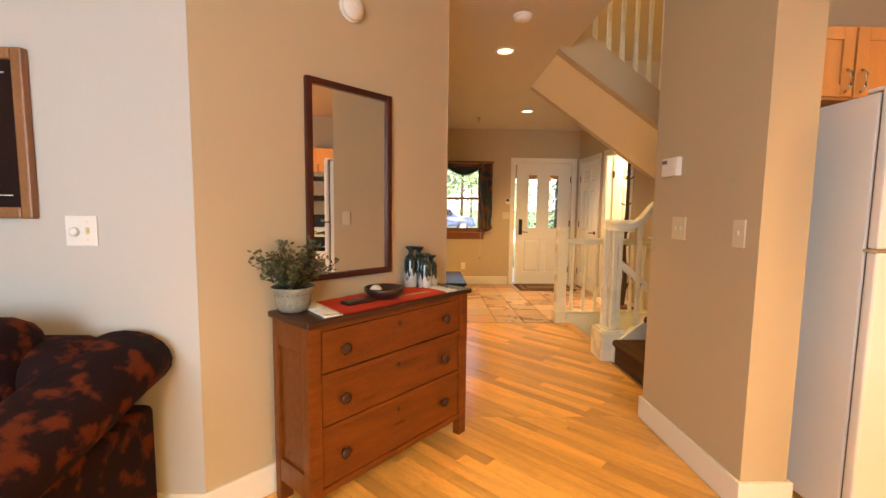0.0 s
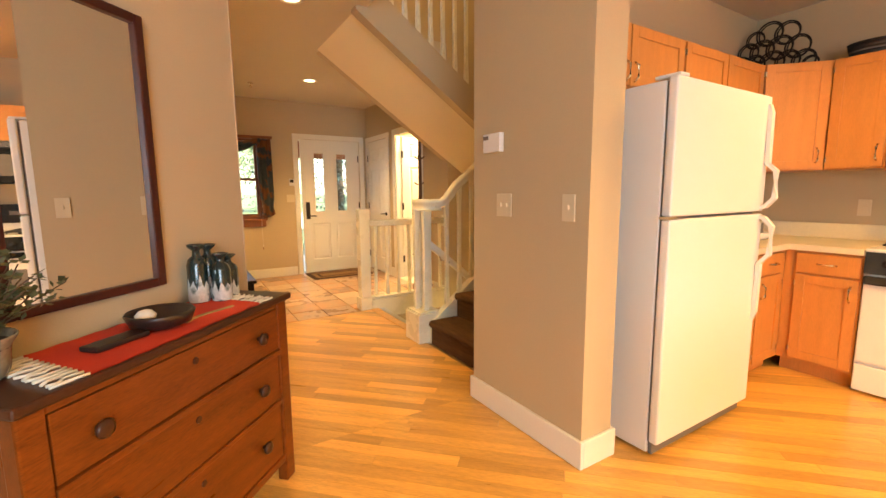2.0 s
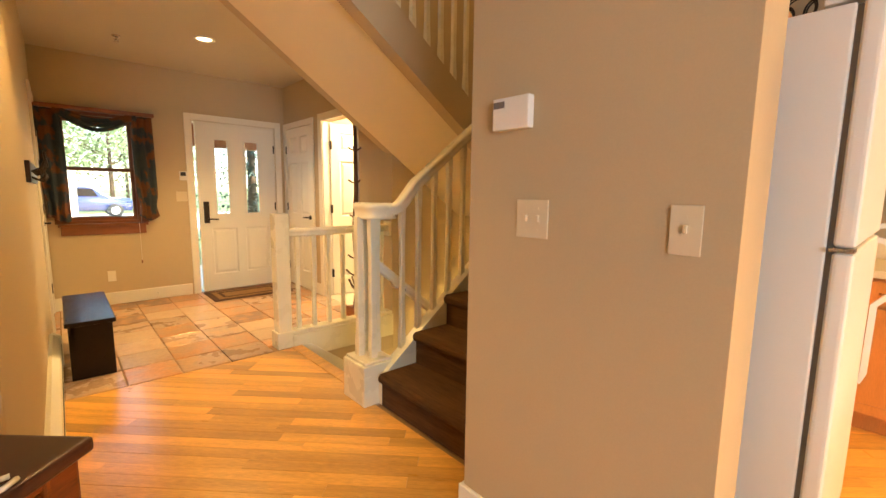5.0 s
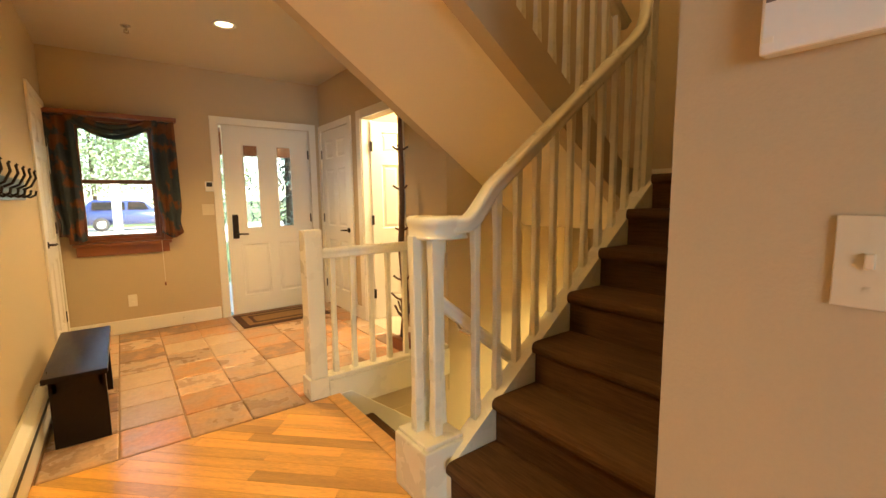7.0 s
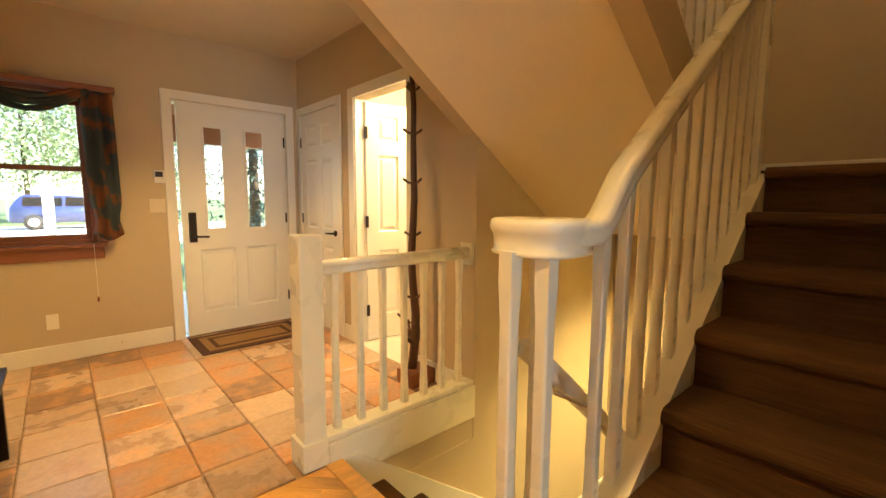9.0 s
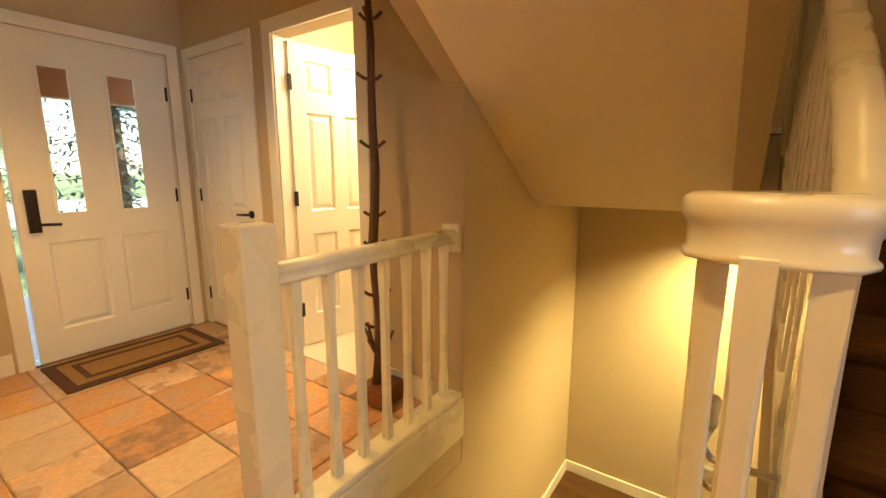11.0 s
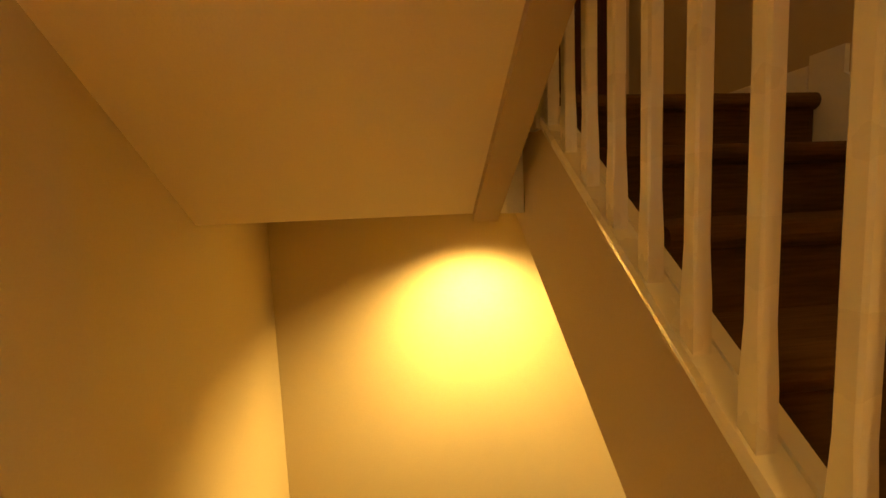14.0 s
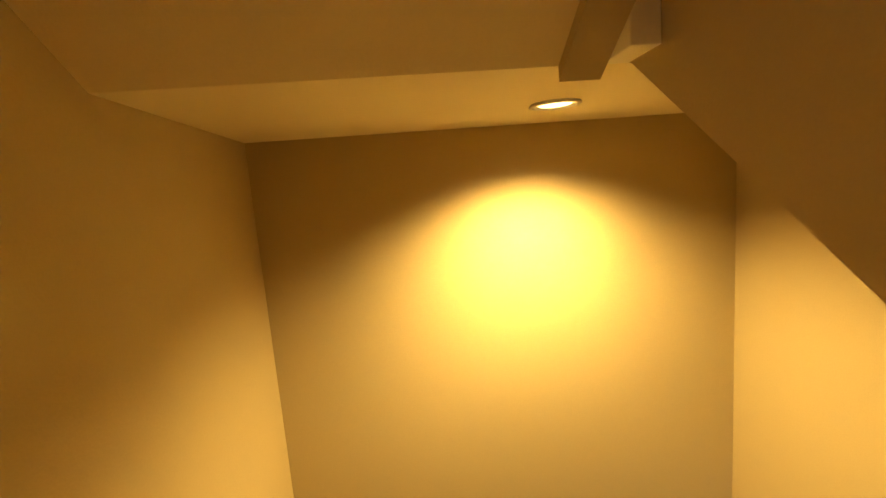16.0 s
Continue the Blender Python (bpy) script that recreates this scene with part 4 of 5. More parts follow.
po = thing("potted_plant", DIAG @ AT((0.895, -0.12, TOPZ)), "small bushy plant in a glazed grey pot", "potted plant")
part("pot", turned([(0.045, 0.0), (0.060, 0.006), (0.070, 0.025), (0.073, 0.045), (0.072, 0.05), (0.077, 0.08), (0.090, 0.104), (0.089, 0.108), (0.083, 0.106), (0.074, 0.08), (0.01, 0.078)], 36), M_POTTERY, po, "", True)
part("soil", turned([(0.077, 0.078), (0.077, 0.090), (0.03, 0.094)], 24), M_SOIL, po)
rnd = random.Random(11)
stems, leaves = bmesh.new(), bmesh.new()
for s in range(60):
    a, lean = rnd.uniform(0, 2 * math.pi), rnd.uniform(0.15, 1.0)
    length = rnd.uniform(0.12, 0.235)
    p = Vector((0.03 * math.cos(a) * rnd.random(), 0.03 * math.sin(a) * rnd.random(), 0.088))
    d = Vector((math.cos(a) * lean, math.sin(a) * lean, 1.0)).normalized()
    pts = [p.copy()]
    for k in range(6):
        d = (d + Vector((rnd.uniform(-0.22, 0.22), rnd.uniform(-0.22, 0.22), -0.06 * lean))).normalized()
        p = p + d * length / 6
        pts.append(p.copy())
        for q in range(4):
            w = Vector((rnd.uniform(-1, 1), rnd.uniform(-1, 1), rnd.uniform(-0.3, 0.8))).normalized()
            side = w.cross(Vector((rnd.uniform(-1, 1), rnd.uniform(-1, 1), 1))).normalized() * rnd.uniform(0.006, 0.010)
            r = rnd.uniform(0.014, 0.026)
            c = p + w * 0.004
            v = [leaves.verts.new(x) for x in (c, c + w * r * 0.5 + side, c + w * r, c + w * r * 0.5 - side)]
            leaves.faces.new(v)
    sweep(stems, pts, ring(0.0016, 5))
part("stem", stems, M_STEM, po)
part("foliage", leaves, M_LEAF, po, "small dusty green leaves")

bo = thing("serving_bowl", DIAG @ AT((1.335, -0.185, TOPZ + 0.006)), "dark wooden dish with a handle and white shell on the runner", "bowl")
part("bowl", turned([(0.05, 0), (0.085, 0.012), (0.098, 0.045), (0.094, 0.052), (0.086, 0.045), (0.07, 0.02), (0.01, 0.014)], 36), M_BOWL, bo, "", True)
bm = boxes((-0.24, -0.08, -0.045, 0.02, 0.0, 0.016), bevel=0.007)
part("handle", bm, M_BOWL, bo)
part("shell", turned([(0.006, 0.018), (0.026, 0.03), (0.03, 0.045), (0.018, 0.058), (0.004, 0.062)], 16), M_TASSEL, bo, "white shell", True, AT((-0.035, 0.02, 0.0)))

for i, (u, v, h) in enumerate(((1.625, 0.062, 0.228), (1.700, 0.046, 0.22), (1.672, 0.128, 0.19), (1.752, 0.095, 0.172))):
    va = thing("ceramic_vase", DIAG @ AT((u, -v, TOPZ + 0.004)) @ Matrix.Rotation(0.5 * i, 4, "Z"), "square-shouldered dark green vase with white dripped glaze", "vase", "vases on the dresser")
    s = h / 0.2
    part("body", turned([(0.030, 0), (0.035, 0.003), (0.037, 0.02 * s), (0.036, 0.13 * s), (0.030, 0.150 * s), (0.015, 0.162 * s), (0.013, 0.178 * s), (0.031, 0.194 * s), (0.032, 0.2 * s), (0.026, 0.2 * s), (0.010, 0.18 * s), (0.009, 0.15 * s)], 10), M_VASE, va, "", True)
    glaze = bmesh.new()
    crown = rnd.uniform
    foot, rim = [], []
    for k in range(20):
        a = 2 * math.pi * k / 20
        top = (crown(0.075, 0.105) if k % 2 else crown(0.035, 0.06)) * s
        foot.append(glaze.verts.new((0.0375 * math.cos(a), 0.0375 * math.sin(a), 0.004)))
        rim.append(glaze.verts.new((0.0382 * math.cos(a), 0.0382 * math.sin(a), top)))
    for k in range(20):
        glaze.faces.new((foot[k], foot[(k + 1) % 20], rim[(k + 1) % 20], rim[k]))
    part("dripped_glaze", glaze, M_VASEWHITE, va, "white dripped glaze", True)

# ---- sofa and picture ----
M_SOFA = mat("floral_upholstery", (0.016, 0.006, 0.007), 0.9, vary=0.35, scale=13, bump=0.06, fine=260, second=(0.095, 0.019, 0.007), mask=(0.52, 0.62), spec=0.15)


def cushion(bm, x0, x1, y0, y1, z0, z1, r, seg=4):
    before = set(bm.verts)
    box(bm, x0, x1, y0, y1, z0, z1)
    new_edges = {e for v in set(bm.verts) - before for e in v.link_edges}
    bmesh.ops.bevel(bm, geom=list(new_edges), offset=r, segments=seg, affect="EDGES", profile=0.5)
    return bm


so = thing("sofa", AT((-1.63, 0.95, 0)), "dark red floral upholstered sofa with rolled arms", "sofa")
part("base", cushion(bmesh.new(), -0.86, 0.86, -0.42, 0.38, 0.06, 0.30, 0.04), M_SOFA, so, "", True)
for x in (-0.83, 0.79):
    for y in (-0.38, 0.33):
        part("foot", boxes((x, x + 0.05, y, y + 0.05, 0, 0.062)), M_WOODDARK, so)
for x in (-0.62, 0.0):
    part("seat_cushion", cushion(bmesh.new(), x, x + 0.61, -0.44, 0.12, 0.30, 0.45, 0.06), M_SOFA, so, "", True)
part("backrest", cushion(bmesh.new(), -0.84, 0.80, 0.12, 0.40, 0.28, 0.82, 0.10), M_SOFA, so, "", True)
for x in (-0.60, 0.02):
    part("back_cushion", cushion(bmesh.new(), x, x + 0.62, 0.02, 0.30, 0.44, 0.91, 0.10), M_SOFA, so, "", True)
for sx in (-1, 1):
    bm = sweep(bmesh.new(), [(sx * 0.79, -0.47, 0.54), (sx * 0.79, -0.2, 0.57), (sx * 0.795, 0.1, 0.64), (sx * 0.80, 0.28, 0.69), (sx * 0.79, 0.40, 0.70)], [(0.16 * math.cos(a), 0.115 * math.sin(a)) for a in [2 * math.pi * k / 20 for k in range(20)]])
    part("arm", bm, M_SOFA, so, "", True)
    part("arm_panel", cushion(bmesh.new(), sx * 0.79 - 0.11, sx * 0.79 + 0.11, -0.46, 0.38, 0.07, 0.54, 0.03), M_SOFA, so, "", True)
M_PILLOW = mat("patterned_pillow", (0.50, 0.45, 0.36), 0.95, vary=0.1, scale=9, bump=0.08, fine=260, second=(0.05, 0.04, 0.035), mask=(0.60, 0.63))
bm = bmesh.new()
n = 14
for side in (-1, 1):
    g = [[bm.verts.new(((i / n - 0.5) * 0.40 * (1 - 0.08 * math.sin(math.pi * j / n)), side * 0.07 * max(0, math.sin(math.pi * i / n) * math.sin(math.pi * j / n)) ** 0.45, (j / n - 0.5) * 0.40 * (1 - 0.08 * math.sin(math.pi * i / n)))) for i in range(n + 1)] for j in range(n + 1)]
    for j in range(n):
        for i in range(n):
            f = (g[j][i], g[j][i + 1], g[j + 1][i + 1], g[j + 1][i])
            bm.faces.new(f if side < 0 else f[::-1])
bmesh.ops.remove_doubles(bm, verts=bm.verts, dist=0.001)
whole("throw_pillow", bm, M_PILLOW, "cream patterned throw pillow on the dark sofa", "pillow", smooth=True, m=AT((-1.33, 0.80, 0.66)) @ Matrix.Rotation(radians(-12), 4, "Z") @ Matrix.Rotation(radians(-18), 4, "X"))
M_OAKFRAME = mat("oak_frame", (0.27, 0.12, 0.045), 0.4, vary=0.2, scale=8, stretch=(1, 6, 1))
M_ART = mat("dark_art", (0.035, 0.016, 0.013), 0.9, vary=0.3, scale=5, bump=0.02, second=(0.11, 0.04, 0.025), mask=(0.55, 0.6))
pi = thing("framed_picture", AT((-1.50, 1.392, 1.227)), "dark brown picture in an oak frame", "picture")
part("frame", boxes((-0.342, -0.30, -0.03, 0, 0, 0.61), (0.30, 0.342, -0.03, 0, 0, 0.61), (-0.30, 0.30, -0.03, 0, 0, 0.042), (-0.30, 0.30, -0.03, 0, 0.568, 0.61), bevel=0.008), M_OAKFRAME, pi)
part("mat_board", boxes((-0.302, 0.302, -0.012, -0.004, 0.04, 0.57)), mat("brown_board", (0.022, 0.010, 0.008), 0.85, vary=0.15, scale=12, spec=0.12), pi)
part("print", boxes((-0.22, 0.22, -0.016, -0.012, 0.12, 0.49)), M_ART, pi)
part("fillet", boxes((-0.262, 0.262, -0.0145, -0.012, 0.083, 0.087), (-0.262, 0.262, -0.0145, -0.012, 0.523, 0.527)), M_TASSEL, pi, "thin pale line round the print")

M_GREYWOOD = mat("grey_stained_wood", (0.10, 0.075, 0.06), 0.45, vary=0.2, scale=6, bump=0.02, stretch=(1, 8, 1))
ta = thing("side_table", AT((1.57, 0.07, 0)), "grey-brown wooden side table on the oak floor", "table")
part("tabletop", boxes((-0.29, 0.29, -0.27, 0.27, 0.69, 0.72), bevel=0.006), M_GREYWOOD, ta)
for x in (-0.26, 0.21):
    for y in (-0.24, 0.19):
        part("leg", boxes((x, x + 0.05, y, y + 0.05, 0, 0.69), bevel=0.004), M_GREYWOOD, ta)
part("apron", boxes((-0.21, 0.21, -0.23, -0.21, 0.62, 0.69)), M_GREYWOOD, ta)
part("apron", boxes((-0.21, 0.21, 0.21, 0.23, 0.62, 0.69)), M_GREYWOOD, ta)

# ---- kitchen ----
fr = thing("refrigerator", AT((1.967, 1.258, 0)), "cream-white top-freezer refrigerator beside the wall end", "refrigerator")
part("cabinet", boxes((0.006, 0.864, 0.056, 0.70, 0.02, 1.735), bevel=0.006), M_FRIDGE, fr)
part("gasket", boxes((0.014, 0.856, 0.044, 0.057, 0.08, 1.73)), M_GASKET, fr, "grey door gasket")
part("kick_grille", boxes((0.02, 0.85, 0.035, 0.055, 0.015, 0.075), bevel=0.003), M_GASKET, fr)
for z0, z1 in ((0.08, 1.137), (1.150, 1.745)):
    d = part("freezer_door" if z0 > 1 else "fridge_door", boxes((0.0, 0.87, 0.0, 0.044, z0, z1), bevel=0.012, segments=3), M_FRIDGE, fr)
    if z0 > 1:
        p = [(0.84, 0.002, 1.70), (0.84, -0.012, 1.66), (0.84, -0.014, 1.40), (0.84, -0.055, 1.36), (0.84, -0.058, 1.22), (0.84, -0.02, 1.175), (0.84, 0.002, 1.17)]
    else:
        p = [(0.84, 0.002, 1.12), (0.84, -0.02, 1.115), (0.84, -0.058, 1.07), (0.84, -0.055, 0.92), (0.84, -0.014, 0.87), (0.84, -0.012, 0.60), (0.84, 0.002, 0.56)]
    part("door_handle", sweep(bmesh.new(), p, [(-0.016, -0.010), (0.016, -0.010), (0.016, 0.010), (-0.016, 0.010)]), M_WHITE, d, "white bar handle")
part("hinge_cover", boxes((0.02, 0.09, 0.005, 0.12, 1.745, 1.76), bevel=0.004), M_FRIDGE, fr)
part("hinge", boxes((-0.006, 0.06, 0.002, 0.05, 1.138, 1.149)), M_CHROME, fr, "metal door hinge")
for x in (0.05, 0.79):
    part("roller_foot", boxes((x, x + 0.04, 0.10, 0.14, 0.0, 0.022)), M_BLACKMAT, fr)
    part("roller_foot", boxes((x, x + 0.04, 0.60, 0.64, 0.0, 0.022)), M_BLACKMAT, fr)


def shaker(owner, x0, x1, z0, z1, y=0.0, handle=None):
    """A framed cabinet door or drawer front at the face y, growing out of it; handle: (x, z, upright)."""
    d = part("door" if z1 - z0 > 0.2 else "drawer", boxes((x0, x1, y - 0.012, y, z0, z1)), M_MAPLE, owner)
    w = 0.055 if z1 - z0 > 0.2 else 0.0
    if w:
        part("door_frame", boxes((x0, x0 + w, y - 0.02, y - 0.0125, z0, z1), (x1 - w, x1, y - 0.02, y - 0.0125, z0, z1), (x0 + w, x1 - w, y - 0.02, y - 0.0125, z0, z0 + w), (x0 + w, x1 - w, y - 0.02, y - 0.0125, z1 - w, z1), bevel=0.002), M_MAPLE, d)
    else:
        part("drawer_face", boxes((x0, x1, y - 0.02, y - 0.0125, z0, z1), bevel=0.005), M_MAPLE, d)
    if handle:
        x, z, up = handle
        a = 0.05
        pts = [(x, y - 0.02, z - a), (x, y - 0.045, z - a * 0.6), (x, y - 0.045, z + a * 0.6), (x, y - 0.02, z + a)] if up else [(x - a, y - 0.02, z), (x - a * 0.6, y - 0.045, z), (x + a * 0.6, y - 0.045, z), (x + a, y - 0.02, z)]
        part("handle", tube(pts, 0.006, 8), M_CHROME, d, "brushed metal pull", True)
        if up:
            hx = x0 - 0.001 if x > (x0 + x1) / 2 else x1 + 0.001
            for hz in (z0 + 0.06, z1 - 0.06):
                part("hinge", boxes((hx - 0.005, hx + 0.005, y - 0.023, y - 0.001, hz - 0.018, hz + 0.018), bevel=0.002), M_CHROME, d, "small metal hinge")
    return d


def cabinet_unit(m, w, depth, z0, z1, fronts, label, toe=False):
    """x along the front, -y out of it."""
    t = thing("base_cabinet" if toe else "wall_cabinet", m, label, "cabinet", "kitchen cabinets")
    part("body", boxes((0, w, 0, depth, z0 + (0.10 if toe else 0), z1)), M_MAPLE, t)
    if toe:
        part("toe_kick", boxes((0, w, 0.07, depth, 0, 0.10)), M_MAPLE, t)
    for f in fronts:
        shaker(t, *f)
    return t


Y_U, X_U = 1.68, 3.99
UZ0, UZ1 = 1.395, 2.125
X_D, Y_D = 3.70, 1.378   # ends of the angled corner front
cabinet_unit(AT((1.87, Y_U, 0)), 0.84, Y_K - Y_U, 1.80, UZ1, [(0.01, 0.335, 1.81, UZ1 - 0.01, 0, (0.305, 1.88, True)), (0.345, 0.83, 1.81, UZ1 - 0.01, 0, (0.375, 1.88, True))], "honey maple cabinet with two doors above the refrigerator")
cabinet_unit(AT((2.71, Y_U, 0)), X_D - 2.71, Y_K - Y_U, UZ0, UZ1, [(0.01, 0.485, UZ0 + 0.01, UZ1 - 0.01, 0, (0.455, UZ0 + 0.10, True)), (0.495, X_D - 2.72, UZ0 + 0.01, UZ1 - 0.01, 0, (0.525, UZ0 + 0.10, True))], "honey maple wall cabinet with two doors")
co = thing("wall_cabinet", AT((X_D, Y_U, 0)), "honey maple corner cabinet with an angled door", "cabinet", "kitchen cabinets")
part("body", prism([(0.002, 0.0), (0.002, Y_K - Y_U), (X_K - X_D, Y_K - Y_U), (X_K - X_D, Y_D - Y_U), (X_U - X_D, Y_D - Y_U)], UZ0, UZ1, "z"), M_MAPLE, co)
cl = math.hypot(X_U - X_D, Y_D - Y_U)
cd = shaker(co, 0.02, cl - 0.02, UZ0 + 0.01, UZ1 - 0.01, 0.0, (cl - 0.06, UZ0 + 0.10, True))
cd.matrix_basis = Matrix.Rotation(math.atan2(Y_D - Y_U, X_U - X_D), 4, "Z") @ AT((0, -0.001, 0))
cabinet_unit(AT((X_U, Y_D - 0.002, 0)) @ EAST, 0.305, X_K - X_U, UZ0, UZ1, [(0.01, 0.295, UZ0 + 0.01, UZ1 - 0.01, 0, (0.265, UZ0 + 0.10, True))], "honey maple wall cabinet beside the microwave")
cabinet_unit(AT((X_U, Y_D - 0.309, 0)) @ EAST, 0.80, X_K - X_U, 1.785, UZ1, [(0.01, 0.395, 1.795, UZ1 - 0.01, 0, (0.365, 1.855, True)), (0.405, 0.79, 1.795, UZ1 - 0.01, 0, (0.435, 1.855, True))], "honey maple cabinet above the microwave")
mw = thing("microwave", AT((3.91, 1.025, 1.385)) @ EAST, "black built-in microwave under the cabinet", "microwave")
part("body", boxes((0.0, 0.755, 0.02, 0.398, 0.0, 0.398), bevel=0.004), M_BLACKMAT, mw)
part("door", boxes((0.005, 0.56, 0.0, 0.02, 0.01, 0.33), bevel=0.004), M_BLACK, mw)
part("window", boxes((0.07, 0.46, -0.003, 0.0, 0.07, 0.27), bevel=0.001), M_GASKET, mw, "grey meshed window")
part("control_panel", boxes((0.565, 0.752, 0.0, 0.02, 0.01, 0.33), bevel=0.004), M_BLACK, mw)
for i in range(6):
    part("vent_slat", boxes((0.01, 0.745, 0.004, 0.02, 0.340 + i * 0.009, 0.3445 + i * 0.009)), M_CHROME, mw)
part("door_handle", tube([(0.53, 0.0, 0.05), (0.53, -0.03, 0.07), (0.53, -0.03, 0.26), (0.53, 0.0, 0.28)], 0.008), M_BLACK, mw, "", True)

X_B, Y_B = 3.69, 1.44   # fronts of the base cabinets
cabinet_unit(AT((2.86, Y_B, 0)), X_B - 2.86, Y_K - Y_B, 0, 0.86, [(0.02, 0.40, 0.715, 0.845, 0, (0.21, 0.78, False)), (0.02, 0.40, 0.12, 0.70, 0, (0.06, 0.61, True)), (0.42, 0.76, 0.715, 0.845, 0, (0.59, 0.78, False)), (0.42, 0.76, 0.12, 0.70, 0, (0.46, 0.61, True))], "honey maple base cabinet with drawers and doors", True)
cabinet_unit(AT((X_B, Y_B - 0.002, 0)) @ EAST, 0.40, X_K - X_B, 0, 0.86, [(0.07, 0.39, 0.715, 0.845, 0, (0.23, 0.78, False)), (0.07, 0.39, 0.12, 0.70, 0, (0.355, 0.61, True))], "honey maple base cabinet beside the stove", True)
wt = thing("worktop", AT((2.85, Y_K, 0.86)), "cream laminate L-shaped worktop with upstand", "worktop")
part("slab", prism([(0.0, 0.0), (0.0, Y_B - 0.03 - Y_K), (X_B - 0.03 - 2.85, Y_B - 0.03 - Y_K), (X_B - 0.03 - 2.85, 1.037 - Y_K), (X_K - 2.85, 1.037 - Y_K), (X_K - 2.85, 0.0)], 0.002, 0.04, "z"), M_LAMINATE, wt)
part("upstand", boxes((0.0, X_K - 2.85, -0.02, 0.0, 0.041, 0.15), (X_K - 2.87, X_K - 2.85, 1.037 - Y_K, -0.02, 0.041, 0.15), bevel=0.003), M_LAMINATE, wt)
oc = thing("wall_outlet", AT((X_K, 1.22, 1.13)) @ EAST, "pale wall outlet above the worktop", "outlet")
part("plate", boxes((-0.036, 0.036, -0.006, 0, -0.058, 0.058), bevel=0.002), M_SWITCH, oc)
for z in (-0.022, 0.022):
    part("socket", boxes((-0.017, 0.017, -0.009, -0.005, z - 0.014, z + 0.014), bevel=0.004), M_SWITCH, oc)

st = thing("gas_stove", AT((3.67, 1.034, -0.018)) @ EAST, "white gas stove with black control panel and backguard", "stove")
part("body", boxes((0.0, 0.752, 0.02, 0.64, 0.03, 0.905), bevel=0.004), M_WHITE, st)
part("cooktop", boxes((0.0, 0.752, 0.0, 0.60, 0.905, 0.925), bevel=0.006), M_WHITE, st)
part("control_panel", prism([(-0.005, 0.905), (0.02, 0.905), (0.02, 0.775), (-0.02, 0.775)], 0.004, 0.748, "x"), M_BLACK, st, "glossy black control panel")
part("backguard", prism([(0.56, 0.925), (0.575, 1.01), (0.66, 1.01), (0.66, 0.925)], 0.002, 0.75, "x"), M_WHITE, st)
part("clock_panel", prism([(0.58, 1.012), (0.605, 1.20), (0.655, 1.20), (0.655, 1.012)], 0.002, 0.75, "x"), M_BLACK, st, "glossy black backguard")
part("clock_display", boxes((0.28, 0.38, 0.588, 0.592, 1.09, 1.13)), M_GASKET, st)
od = part("oven_door", boxes((0.008, 0.744, -0.005, 0.02, 0.225, 0.735), bevel=0.006), M_WHITE, st)
part("oven_window", boxes((0.15, 0.60, -0.008, -0.005, 0.36, 0.60), bevel=0.001), M_GASKET, od, "grey oven window")
part("door_bar", boxes((0.008, 0.744, -0.03, 0.0, 0.71, 0.762), bevel=0.008), M_BLACK, od, "black door handle bar")
part("storage_drawer", boxes((0.008, 0.744, -0.004, 0.02, 0.04, 0.205), bevel=0.006), M_WHITE, st)
for i in range(5):
    part("knob", turned([(0.02, 0), (0.019, 0.018), (0.014, 0.022)], 18), M_BLACK, st, "", True, AT((0.10 + i * 0.138, -0.012, 0.84)) @ Matrix.Rotation(radians(78), 4, "X"))
for bx in (0.19, 0.56):
    for by in (0.15, 0.43):
        part("burner", turned([(0.045, 0.925), (0.042, 0.937), (0.02, 0.94)], 20), M_BLACKMAT, st, "", True, AT((bx, by, 0)))
        bm = bmesh.new()
        for a in range(4):
            m = Matrix.Translation((bx, by, 0)) @ Matrix.Rotation(a * math.pi / 2, 4, "Z")
            box(bm, 0.015, 0.125, -0.006, 0.006, 0.945, 0.958, m)
            box(bm, 0.113, 0.125, -0.125, 0.125, 0.945, 0.955, m)
            box(bm, 0.113, 0.125, -0.006, 0.006, 0.925, 0.946, m)
        part("grate", bm, M_BLACKMAT, st, "black iron grate")

sc = thing("metal_sculpture", AT((4.06, 1.78, UZ1)), "dark metal sculpture of joined rings on the cabinets", "sculpture")
for i, (dy, z, r) in enumerate(((-0.20, 0.08, 0.075), (-0.10, 0.07, 0.08), (0.0, 0.075, 0.085), (0.10, 0.07, 0.075), (0.19, 0.075, 0.075), (-0.15, 0.19, 0.08), (-0.05, 0.19, 0.085), (0.06, 0.18, 0.08), (0.15, 0.18, 0.07), (-0.09, 0.29, 0.08), (0.02, 0.30, 0.085), (0.11, 0.27, 0.06), (-0.24, 0.02, 0.05))):
    z = max(z, r + 0.006)
    pts = [(0.012 * ((i % 3) - 1) - dy * 0.5, dy * 0.87 + r * math.cos(a), z + r * math.sin(a)) for a in [2 * math.pi * k / 22 for k in range(23)]]
    part("ring", tube(pts, 0.006, 6), M_BRONZE, sc, "", True)
    pts = [(0.012 * ((i % 3) - 1) - dy * 0.5 + 0.014, dy * 0.87 + 0.88 * r * math.cos(a), z + 0.88 * r * math.sin(a)) for a in [2 * math.pi * k / 22 for k in range(23)]]
    part("ring", tube(pts, 0.005, 6), M_BRONZE, sc, "", True)
tr = thing("oval_basket", AT((4.13, 1.22, UZ1)), "dark oval basket with pale bands on the cabinets", "basket")
